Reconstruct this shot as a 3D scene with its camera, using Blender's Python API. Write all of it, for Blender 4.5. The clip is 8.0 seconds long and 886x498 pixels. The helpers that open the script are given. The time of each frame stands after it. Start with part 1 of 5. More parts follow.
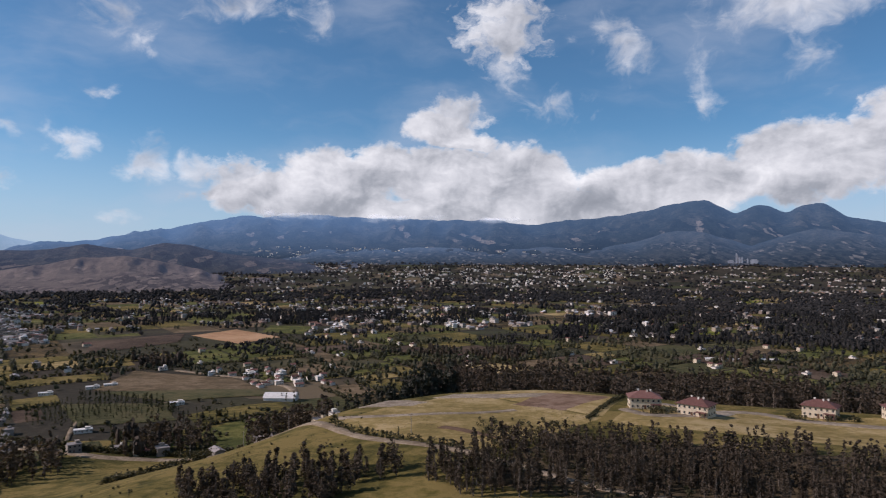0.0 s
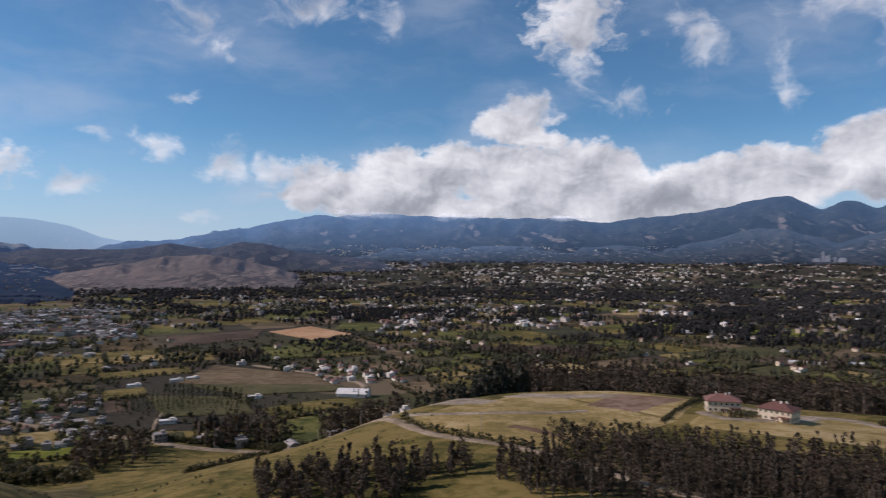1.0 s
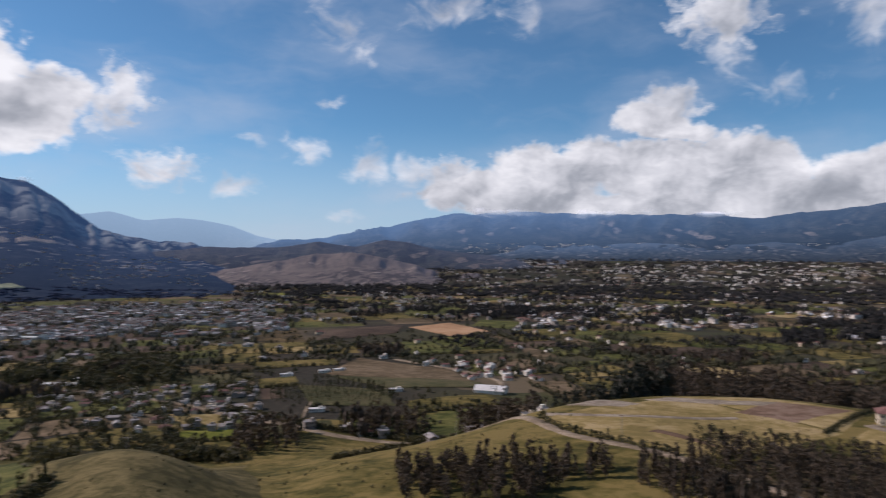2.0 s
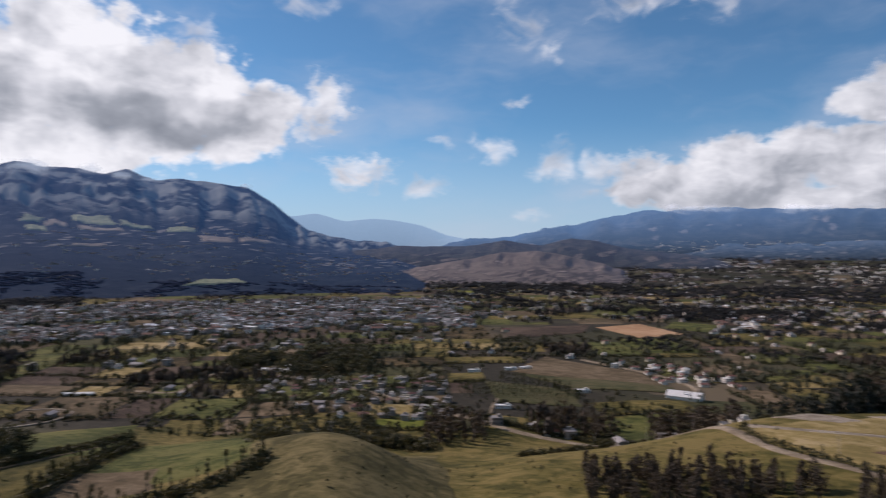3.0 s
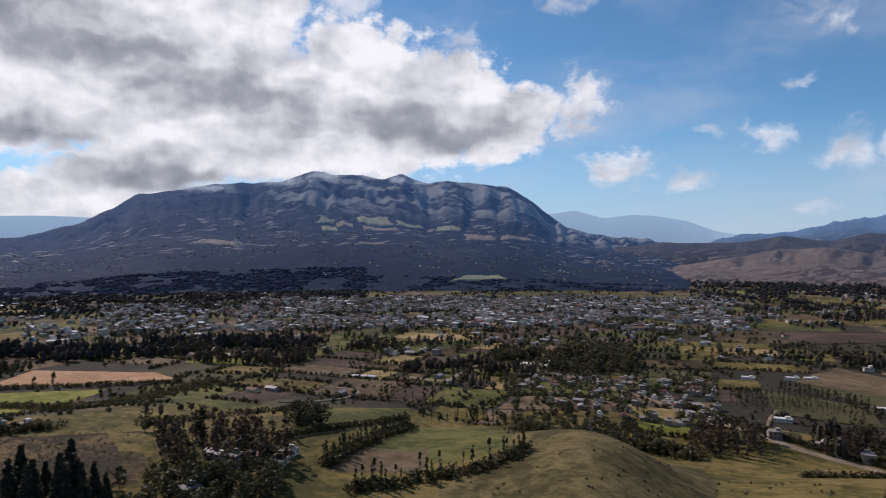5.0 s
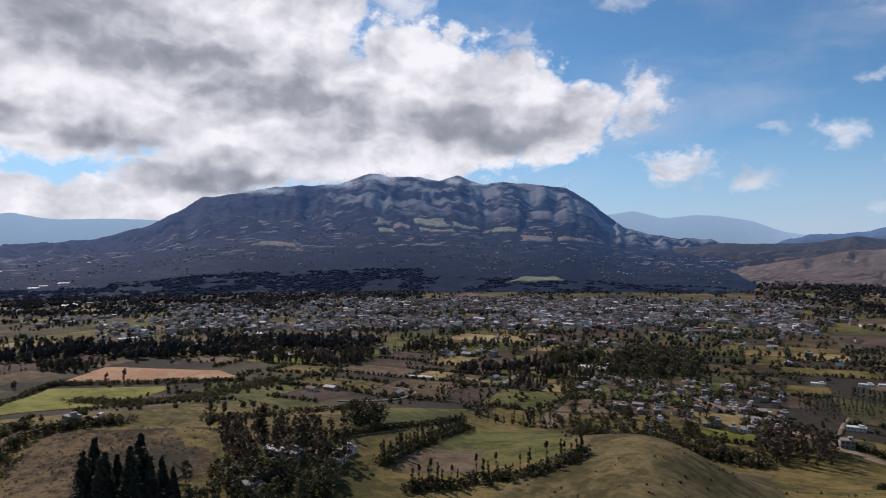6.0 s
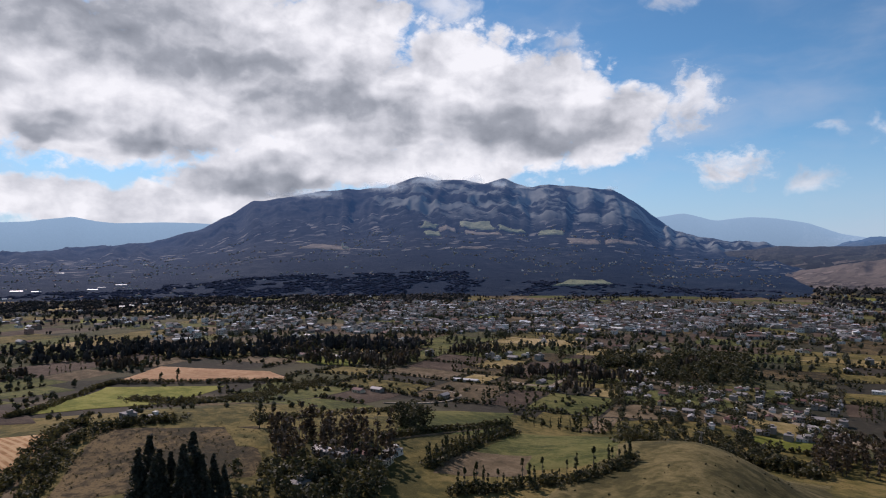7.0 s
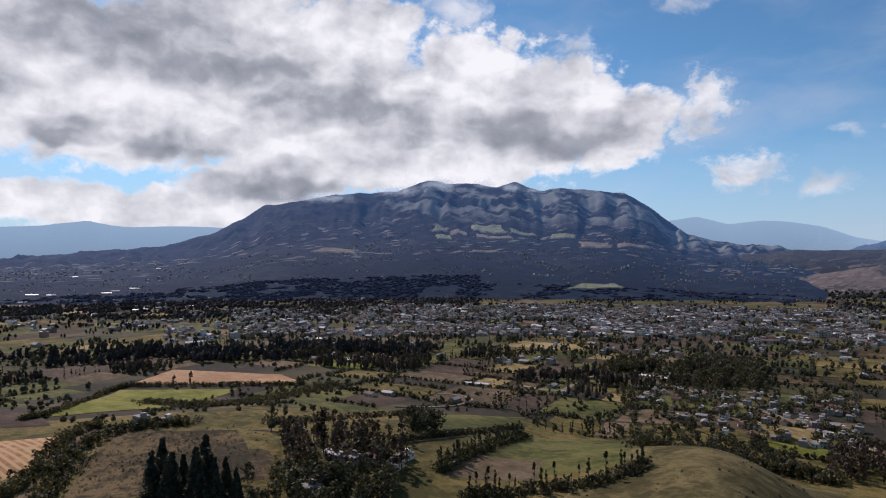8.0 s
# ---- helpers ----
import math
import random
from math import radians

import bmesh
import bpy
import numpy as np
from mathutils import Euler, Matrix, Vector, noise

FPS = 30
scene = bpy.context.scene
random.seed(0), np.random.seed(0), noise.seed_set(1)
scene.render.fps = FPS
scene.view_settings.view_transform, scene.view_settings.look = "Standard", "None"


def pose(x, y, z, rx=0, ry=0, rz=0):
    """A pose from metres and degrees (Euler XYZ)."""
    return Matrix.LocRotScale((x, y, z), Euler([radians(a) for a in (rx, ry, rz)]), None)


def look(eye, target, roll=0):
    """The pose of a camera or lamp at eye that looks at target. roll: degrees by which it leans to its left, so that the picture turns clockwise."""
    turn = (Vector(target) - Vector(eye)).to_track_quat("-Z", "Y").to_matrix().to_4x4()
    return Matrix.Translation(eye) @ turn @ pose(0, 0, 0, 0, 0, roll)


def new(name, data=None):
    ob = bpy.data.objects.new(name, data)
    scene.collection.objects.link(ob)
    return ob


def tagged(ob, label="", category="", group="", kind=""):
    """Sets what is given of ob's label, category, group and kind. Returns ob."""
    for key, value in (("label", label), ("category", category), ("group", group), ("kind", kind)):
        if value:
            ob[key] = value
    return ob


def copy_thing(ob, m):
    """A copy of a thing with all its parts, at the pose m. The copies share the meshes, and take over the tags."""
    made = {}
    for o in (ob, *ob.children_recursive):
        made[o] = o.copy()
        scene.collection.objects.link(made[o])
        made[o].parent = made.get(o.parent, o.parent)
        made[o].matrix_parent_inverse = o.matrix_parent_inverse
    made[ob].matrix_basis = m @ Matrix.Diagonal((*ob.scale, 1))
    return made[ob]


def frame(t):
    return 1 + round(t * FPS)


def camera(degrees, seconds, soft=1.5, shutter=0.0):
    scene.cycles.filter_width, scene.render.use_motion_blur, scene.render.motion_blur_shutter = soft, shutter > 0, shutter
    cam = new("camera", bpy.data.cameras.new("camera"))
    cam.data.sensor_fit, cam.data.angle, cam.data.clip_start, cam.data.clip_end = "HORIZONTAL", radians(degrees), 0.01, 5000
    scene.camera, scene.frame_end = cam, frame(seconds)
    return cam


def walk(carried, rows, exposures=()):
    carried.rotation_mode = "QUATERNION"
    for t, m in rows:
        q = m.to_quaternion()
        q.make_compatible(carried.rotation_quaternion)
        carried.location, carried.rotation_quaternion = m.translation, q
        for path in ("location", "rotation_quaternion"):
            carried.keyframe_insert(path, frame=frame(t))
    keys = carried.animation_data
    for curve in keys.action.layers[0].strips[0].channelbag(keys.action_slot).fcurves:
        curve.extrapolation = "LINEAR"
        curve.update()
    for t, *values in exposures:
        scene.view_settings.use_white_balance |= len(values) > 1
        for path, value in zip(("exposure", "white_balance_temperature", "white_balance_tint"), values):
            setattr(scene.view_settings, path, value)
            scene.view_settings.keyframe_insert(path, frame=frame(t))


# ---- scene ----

# ================= camera =================
cam = camera(65.3, 8.0, soft=1.1, shutter=0.6)
EYE = 110.0  # the camera's height over the valley floor
# seconds, yaw to the left, pitch, roll: it hangs in one place and turns
TURN = [
    (0.0, 0.0, 0.70, -0.13), (0.5, 2.21, 0.65, -0.11), (1.0, 5.78, 0.56, -0.10), (2.5, 24.43, 0.27, -0.10),
    (3.0, 32.41, 0.21, -0.08), (3.5, 39.91, 0.11, -0.08), (4.0, 46.04, 0.02, -0.06), (4.5, 50.57, -0.02, -0.02),
    (5.0, 53.59, -0.01, 0.10), (6.5, 60.27, 0.22, 0.15), (7.0, 62.03, 0.36, 0.14), (7.5, 62.86, 0.49, 0.12),
    (8.0, 62.97, 0.67, 0.14),
]
walk(cam, [(t, pose(0, 0, EYE, 90 + pitch, roll, yaw)) for t, yaw, pitch, roll in TURN], [(0.0, 0.0, 6300.0, 19.0), (8.0, 0.0, 6300.0, 19.0)])

# ================= sky and sun =================
SUN_BEARING, SUN_HEIGHT = 95.0, 36.0
sun = new("sun", bpy.data.lights.new("sun", "SUN"))
sun.data.energy, sun.data.angle, sun.data.color = 4.3, radians(0.53), (1.0, 0.865, 0.815)
_b, _h = radians(SUN_BEARING), radians(SUN_HEIGHT)
SUN_WAY = Vector((-math.sin(_b) * math.cos(_h), math.cos(_b) * math.cos(_h), math.sin(_h)))
sun.matrix_basis = look(tuple(SUN_WAY * 3000), (0, 0, 0))

world = bpy.data.worlds.new("world")
scene.world = world
world.use_nodes = True
wt = world.node_tree
wt.nodes.clear()


class Net:
    """Short forms for building node trees."""

    def __init__(self, tree):
        self.tree = tree

    def node(self, kind, ins=(), operation=None, distance=None):
        n = self.tree.nodes.new(kind)
        if operation:
            n.operation = operation
        if distance:
            n.distance = distance
        for key, v in dict(ins).items():
            self.plug(n.inputs[key], v)
        return n

    def plug(self, socket, v):
        if isinstance(v, bpy.types.NodeSocket):
            self.tree.links.new(v, socket)
        elif isinstance(v, bpy.types.Node):
            self.tree.links.new(v.outputs[0], socket)
        else:
            socket.default_value = v

    def math(self, op, a, b=0.0, c=0.0, clamp=False):
        n = self.node("ShaderNodeMath", {0: a, 1: b, 2: c}, operation=op)
        n.use_clamp = clamp
        return n.outputs[0]

    def vec(self, op, a, b=(0, 0, 0)):
        n = self.node("ShaderNodeVectorMath", {0: a}, operation=op)
        if op == "SCALE":
            self.plug(n.inputs["Scale"], b)
        elif op != "LENGTH":
            self.plug(n.inputs[1], b)
        return n.outputs["Value" if op == "LENGTH" else "Vector"]

    def noise(self, vector, scale, detail=4.0, rough=0.55, distort=0.0, out="Fac"):
        return self.node("ShaderNodeTexNoise", {"Vector": vector, "Scale": scale, "Detail": detail, "Roughness": rough, "Distortion": distort}).outputs[out]

    def mapped(self, v, a, b, c=0.0, d=1.0, kind="SMOOTHSTEP"):
        n = self.node("ShaderNodeMapRange", {0: v, 1: a, 2: b, 3: c, 4: d})
        n.interpolation_type = kind
        return n.outputs[0]

    def mix(self, f, a, b, blend="MIX"):
        n = self.node("ShaderNodeMix")
        n.data_type, n.blend_type = "RGBA", blend
        for i, v in ((0, f), (6, a), (7, b)):
            self.plug(n.inputs[i], (*v, 1.0) if isinstance(v, tuple) and len(v) == 3 else v)
        return n.outputs[2]

    def ramp(self, f, stops, kind="LINEAR"):
        n = self.node("ShaderNodeValToRGB", {0: f})
        n.color_ramp.interpolation = kind
        while len(n.color_ramp.elements) < len(stops):
            n.color_ramp.elements.new(0.5)
        for e, (p, c) in zip(n.color_ramp.elements, stops):
            e.position, e.color = p, (*c, 1.0)
        return n.outputs[0]


w = Net(wt)
way = w.node("ShaderNodeTexCoord").outputs["Generated"]
sep = w.node("ShaderNodeSeparateXYZ", {0: way})
azim = w.math("MULTIPLY", w.math("ARCTAN2", w.math("MULTIPLY", sep.outputs[0], -1.0), sep.outputs[1]), 57.2958)
elev = w.math("MULTIPLY", w.math("ARCSINE", sep.outputs[2]), 57.2958)
spot = w.node("ShaderNodeCombineXYZ", {0: azim, 1: elev}).outputs[0]
# the clouds' edges billow: the place is shifted by two sizes of noise
stretched = w.vec("MULTIPLY", spot, (1.0, 1.35, 1.0))
shift = w.vec("SUBTRACT", w.noise(stretched, 0.22, 2.0, 0.5, out="Color"), (0.5, 0.5, 0.5))
warped = w.vec("ADD", spot, w.vec("MULTIPLY", shift, (3.4, 2.4, 0.0)))

CLOUDS = []


def cloud(bearing, height_deg, half_w, half_h, lean=0.0, weight=1.0):
    """One lobe of a cloud: where it stands in the sky, its half width and height in degrees, its lean and how dense it is."""
    CLOUDS.append((bearing, height_deg, half_w, half_h, lean, weight if weight == 1.0 else 0.8 * weight**1.2))


# the long bank over the western range
cloud(14, 4.9, 7, 2.3)
cloud(8, 6.0, 7, 3.6)
cloud(4.5, 7.4, 4.8, 2.8)
cloud(-0.6, 10.2, 4.7, 1.9, -14)
cloud(-17, 4.6, 8, 1.6)
cloud(11, 4.0, 8, 1.6)
cloud(0, 6.6, 7, 3.6)
cloud(-6, 6.6, 6, 3.4)
cloud(-15, 6.0, 6, 2.6)
cloud(-21, 6.2, 6, 3.2)
cloud(-28, 7.2, 7, 3.8, -10)
cloud(-36, 8.0, 8, 5.0)
cloud(4, 3.6, 15, 2.0)
cloud(-8, 3.9, 9, 1.8)
# puffs over it
cloud(-1.2, 11.6, 3.0, 1.5)
cloud(-5.0, 18.5, 4.0, 3.2, 15)
cloud(-5.6, 15.6, 1.6, 2.4, 0, 0.8)
cloud(-14.4, 16.6, 3.4, 1.6, -32, 0.75)
cloud(-20.4, 14.4, 1.0, 2.4, -12, 0.4)
cloud(-20.6, 12.2, 1.8, 0.9, -15, 0.55)
cloud(-27, 18.4, 8, 3.0, 0, 0.85)
cloud(-28, 14.6, 2.0, 2.6, -20, 0.4)
cloud(-9, 12.2, 3.0, 1.6, -20, 0.5)
cloud(23.4, 7.2, 2.2, 1.9, 0, 0.9)
cloud(16.8, 6.4, 3.0, 1.5, -10)
cloud(28.8, 8.6, 2.2, 1.1, 0, 0.85)
cloud(19.2, 7.2, 2.6, 1.3, -15, 0.9)
cloud(25.8, 3.1, 1.2, 0.5, 0, 0.4)
cloud(16, 19.6, 6, 1.5, 10, 0.6)
cloud(10.5, 19.0, 2.4, 1.8, 30, 0.55)
cloud(26, 18.2, 2.2, 2.4, 35, 0.5)
cloud(23.8, 15.8, 1.6, 1.1, 30, 0.6)
cloud(26.0, 12.0, 1.2, 0.6, 0, 0.65)
cloud(32.6, 9.1, 0.9, 1.0, -30, 0.6)
cloud(39.6, 6.6, 3.6, 1.6, 0, 0.95)
cloud(33.7, 5.5, 2.3, 0.9, 0, 0.85)
# the great cloud over the volcano
cloud(97, 14.0, 18, 8.5)
cloud(80, 14.5, 13, 10.0, 10)
cloud(72, 16.5, 9, 5.0, 14)
cloud(70, 11.5, 10, 6.6, 14)
cloud(61, 12.6, 9, 7.6, 10)
cloud(54, 11.4, 8, 6.0, 14)
cloud(48, 9.8, 5.4, 3.8, 20)
cloud(42.5, 11.6, 2.4, 2.6, -30)
cloud(62, 19.5, 5, 2.6, 0, 0.8)
cloud(52, 16.5, 2.4, 1.3, 0, 0.7)
cloud(76, 6.8, 10, 3.2, 6)
cloud(64, 7.0, 10, 2.6, 0)
cloud(87, 3.6, 13, 2.6, -3)
cloud(78, 4.6, 8, 2.6, 0)
cloud(88, 9.2, 9, 3.2, 3)
cloud(59, 6.9, 6, 1.1, 4)
cloud(100, 3.8, 10, 2.2)
cloud(44, 19.4, 2.8, 1.2, 0, 0.6)
# elsewhere, where the light says it goes on
cloud(150, 16, 30, 9)
cloud(-70, 12, 26, 7)
cloud(-125, 15, 30, 8, 0, 0.9)
ragged = w.vec("ADD", warped, w.vec("MULTIPLY", w.vec("SUBTRACT", w.noise(stretched, 0.75, 4.0, 0.6, out="Color"), (0.5, 0.5, 0.5)), (2.2, 1.7, 0.0)))


def lobe_of(place, b0, e0, hw, hh, lean):
    """One in the middle of an ellipse in the sky, nought at its rim."""
    m = w.node("ShaderNodeMapping", {"Vector": place, "Location": (b0, e0, 0), "Rotation": (0, 0, radians(lean)), "Scale": (hw, hh, 1)})
    m.vector_type = "TEXTURE"
    return w.math("SUBTRACT", 1.0, w.vec("LENGTH", m))


mask = puff = wisp = None
for b0, e0, hw, hh, lean, weight in CLOUDS:
    small = hw < 4.6 and weight <= 1.0
    d = w.math("MULTIPLY", lobe_of(ragged if small else warped, b0, e0, hw * (1.12 if small else 1.0), hh * (1.2 if small else 1.0), -lean), weight)
    if weight <= 0.72:
        wisp = d if wisp is None else w.math("MAXIMUM", wisp, d)
    elif small:
        puff = d if puff is None else w.math("MAXIMUM", puff, d)
    else:
        mask = d if mask is None else w.math("MAXIMUM", mask, d)


def billow(place):
    """Heaped cloud: soft noise with round cauliflower lobes on it."""
    place = w.vec("MULTIPLY", place, (1.0, 1.3, 1.0))
    lobe = w.node("ShaderNodeTexVoronoi", {"Vector": w.vec("ADD", place, w.vec("SCALE", w.noise(place, 0.8, 3.0, 0.55, out="Color"), 1.1)), "Scale": 0.42, "Detail": 3.0, "Roughness": 0.55, "Lacunarity": 2.3})
    round_ = w.math("SUBTRACT", 0.95, lobe.outputs["Distance"])
    return w.math("ADD", w.math("MULTIPLY", w.noise(place, 0.25, 8.0, 0.58), 0.68), w.math("MULTIPLY", round_, 0.32))


fine = billow(spot)
lit = billow(w.vec("ADD", spot, (0.45, 0.6, 0.0)))
dens = w.math("ADD", w.math("MINIMUM", w.math("MULTIPLY", mask, 2.3), 1.25), w.math("MULTIPLY", w.math("SUBTRACT", fine, 0.45), 1.9))
torn = w.noise(w.vec("MULTIPLY", warped, (1.0, 1.2, 1.0)), 0.42, 7.0, 0.6, 0.4)
shred = w.noise(w.vec("MULTIPLY", ragged, (1.0, 1.25, 1.0)), 0.62, 8.0, 0.62)
small_cloud = w.math("MULTIPLY", w.mapped(w.math("ADD", w.math("MULTIPLY", puff, 1.35), w.math("MULTIPLY", w.math("SUBTRACT", shred, 0.52), 2.3)), 0.04, 0.95), 0.93)
thin_cloud = w.math("MULTIPLY", w.mapped(w.math("ADD", w.math("MULTIPLY", wisp, 1.4), w.math("MULTIPLY", w.math("SUBTRACT", torn, 0.5), 2.0)), 0.05, 1.0), 0.72)
alpha = w.math("MAXIMUM", w.math("MAXIMUM", w.mapped(dens, 0.0, 0.55), small_cloud), thin_cloud)
heap = lambda place: w.noise(w.vec("MULTIPLY", place, (1.0, 1.35, 1.0)), 0.20, 3.5, 0.48)
large = w.math("SUBTRACT", heap(warped), heap(w.vec("ADD", warped, (0.9, 1.3, 0.0))))
relief = w.math("ADD", w.math("MULTIPLY", w.math("SUBTRACT", fine, lit), 0.36), w.math("MULTIPLY", large, 1.0))
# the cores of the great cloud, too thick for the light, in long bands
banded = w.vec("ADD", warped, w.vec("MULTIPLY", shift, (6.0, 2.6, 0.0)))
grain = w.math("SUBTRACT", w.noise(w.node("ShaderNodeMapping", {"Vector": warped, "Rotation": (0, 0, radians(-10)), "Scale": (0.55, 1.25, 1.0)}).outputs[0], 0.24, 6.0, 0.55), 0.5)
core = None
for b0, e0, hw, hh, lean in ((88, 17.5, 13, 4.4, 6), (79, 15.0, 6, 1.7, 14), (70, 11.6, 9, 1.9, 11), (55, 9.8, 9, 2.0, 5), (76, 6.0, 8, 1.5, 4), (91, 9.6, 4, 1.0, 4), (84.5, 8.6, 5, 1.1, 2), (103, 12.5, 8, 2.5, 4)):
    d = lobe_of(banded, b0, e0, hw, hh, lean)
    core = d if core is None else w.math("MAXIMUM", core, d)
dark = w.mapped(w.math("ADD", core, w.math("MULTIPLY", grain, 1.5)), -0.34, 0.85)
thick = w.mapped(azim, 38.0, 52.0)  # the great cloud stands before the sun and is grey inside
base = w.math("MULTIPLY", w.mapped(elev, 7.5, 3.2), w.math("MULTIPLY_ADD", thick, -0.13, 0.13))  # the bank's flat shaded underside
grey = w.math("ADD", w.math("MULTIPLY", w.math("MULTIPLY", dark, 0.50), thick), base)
thin = w.math("MULTIPLY", w.math("SUBTRACT", 1.0, alpha), 0.22)
crisp = lambda place: w.noise(w.vec("MULTIPLY", place, (1.0, 1.25, 1.0)), 0.8, 5.0, 0.6)
body = w.math("ADD", w.math("MULTIPLY", grain, 0.7), w.math("MULTIPLY", w.math("SUBTRACT", crisp(warped), crisp(w.vec("ADD", warped, (0.25, 0.35, 0.0)))), w.math("MULTIPLY_ADD", w.mapped(azim, 38.0, 52.0), -0.20, 0.30)))
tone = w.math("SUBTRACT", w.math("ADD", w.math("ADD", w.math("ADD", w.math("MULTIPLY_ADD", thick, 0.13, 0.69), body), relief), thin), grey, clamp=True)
colour = w.ramp(tone, [(0.0, (0.20, 0.225, 0.255)), (0.40, (0.36, 0.39, 0.42)), (0.74, (0.66, 0.685, 0.70)), (1.0, (0.90, 0.92, 0.91))])
sky = w.node("ShaderNodeTexSky")
sky.sky_type, sky.sun_disc, sky.sun_elevation, sky.sun_rotation = "NISHITA", False, _h, -_b
sky.altitude, sky.air_density, sky.dust_density, sky.ozone_density = 2400.0, 1.0, 1.2, 1.4
blue = w.vec("MULTIPLY", w.vec("SCALE", sky.outputs[0], 0.092), (0.63, 0.99, 1.07))
blue = w.mix(w.mapped(elev, 11.0, 0.0, 0.0, 0.75), blue, (0.42, 0.53, 0.66))
veil = w.math("MULTIPLY", w.mapped(w.noise(w.vec("MULTIPLY", warped, (0.6, 1.6, 1.0)), 0.09, 6.0, 0.55), 0.42, 0.75), 0.42)
blue = w.mix(veil, blue, (0.52, 0.58, 0.66))
seen_sky = w.mix(alpha, blue, colour)
back = w.node("ShaderNodeBackground", {"Color": seen_sky, "Strength": 1.0})
w.node("ShaderNodeOutputWorld", {"Surface": back.outputs[0]})

# ================= materials =================
def material(name, build, rough=0.9, spec=0.25):
    mat = bpy.data.materials.new(name)
    mat.use_nodes = True
    n = Net(mat.node_tree)
    n.tree.nodes.clear()
    out = n.node("ShaderNodeOutputMaterial")
    bsdf = n.node("ShaderNodeBsdfPrincipled", {"Roughness": rough, "Specular IOR Level": spec})
    n.plug(out.inputs["Surface"], bsdf.outputs[0])
    place = n.node("ShaderNodeTexCoord").outputs["Object"]
    build(n, bsdf, place)
    return mat


def bump(n, bsdf, v, strength, dist):
    n.plug(bsdf.inputs["Normal"], n.node("ShaderNodeBump", {"Height": v, "Strength": strength, "Distance": dist}).outputs[0])


def soil(name, dark, mid, pale, broad=0.012, grain=0.22, rows=None, tufts=0.75):
    """Grass or earth in three tones, blotched at two sizes; rows: (turn in degrees, spacing in metres, depth) of a mown or ploughed field."""

    def build(n, bsdf, p):
        a, b = n.noise(p, broad, 5.0, 0.6), n.noise(p, grain, 6.0, 0.65)
        mid_size = n.noise(n.vec("MULTIPLY", p, (1.0, 1.6, 1.0)), broad * 5.0, 5.0, 0.6, 0.6)
        f = n.math("ADD", n.math("MULTIPLY", a, 0.45), n.math("ADD", n.math("MULTIPLY", mid_size, 0.33), n.math("MULTIPLY", b, 0.22)))
        c = n.ramp(f, [(0.44, dark), (0.50, mid), (0.56, pale)])
        if rows:
            turn, gap, depth = rows
            m = n.node("ShaderNodeMapping", {"Vector": p, "Rotation": (0, 0, radians(turn))})
            wave = n.node("ShaderNodeTexWave", {"Vector": m.outputs[0], "Scale": 0.314 / gap, "Distortion": 1.2, "Detail": 2.0, "Detail Scale": 0.3})
            c = n.mix(n.math("MULTIPLY", n.mapped(wave.outputs["Fac"], 0.35, 0.75), depth), c, pale)
        tuft = n.noise(p, 0.75, 5.0, 0.7)
        blot = n.math("MULTIPLY", n.mapped(tuft, 0.52, 0.66), n.mapped(n.noise(p, 0.03, 4.0, 0.6), 0.40, 0.62))
        c = n.mix(n.math("MULTIPLY", blot, tufts), c, tuple(0.35 * v for v in dark))
        n.plug(bsdf.inputs["Base Color"], c)
        bump(n, bsdf, tuft, 0.6, 0.7)

    return material(name, build, 1.0, 0.1)


M = {}
M["meadow"] = soil("dry_meadow", (0.165, 0.128, 0.045), (0.255, 0.192, 0.075), (0.34, 0.262, 0.13))
M["slope"] = soil("rough_slope_grass", (0.056, 0.052, 0.015), (0.110, 0.091, 0.026), (0.172, 0.131, 0.045), broad=0.02)
M["hill_grass"] = soil("olive_hill_grass", (0.052, 0.046, 0.017), (0.094, 0.079, 0.030), (0.155, 0.124, 0.053), broad=0.03, tufts=0.35)
M["pasture"] = soil("green_pasture", (0.046, 0.053, 0.015), (0.080, 0.087, 0.023), (0.128, 0.120, 0.038), broad=0.02)
M["lush"] = soil("lush_crop", (0.105, 0.118, 0.018), (0.160, 0.165, 0.030), (0.22, 0.21, 0.05), tufts=0.4)
M["wheat"] = soil("ripe_wheat", (0.28, 0.165, 0.085), (0.35, 0.21, 0.11), (0.42, 0.27, 0.15), rows=(20, 9, 0.25), tufts=0.15)
M["straw"] = soil("cut_straw", (0.25, 0.135, 0.058), (0.31, 0.17, 0.075), (0.46, 0.31, 0.16), rows=(70, 3.6, 0.9), tufts=0.2)
M["plough"] = soil("ploughed_earth", (0.045, 0.032, 0.022), (0.070, 0.050, 0.034), (0.105, 0.076, 0.052), rows=(30, 4, 0.3))
M["fallow"] = soil("fallow_earth", (0.075, 0.058, 0.031), (0.118, 0.087, 0.048), (0.17, 0.127, 0.076))
M["scrub"] = soil("rough_scrub", (0.028, 0.024, 0.012), (0.062, 0.046, 0.022), (0.14, 0.100, 0.045), broad=0.03, grain=0.3, tufts=1.0)
M["litter"] = soil("leaf_litter", (0.030, 0.024, 0.013), (0.058, 0.044, 0.024), (0.10, 0.075, 0.042), broad=0.03)
M["crop"] = soil("row_crop", (0.036, 0.040, 0.016), (0.058, 0.060, 0.024), (0.095, 0.084, 0.04), rows=(55, 7, 0.4))
M["red"] = soil("reddish_bare_soil", (0.11, 0.070, 0.045), (0.16, 0.105, 0.068), (0.22, 0.155, 0.11))
M["grit"] = soil("pale_grit", (0.17, 0.140, 0.10), (0.24, 0.20, 0.145), (0.33, 0.28, 0.21), broad=0.03, grain=0.6)
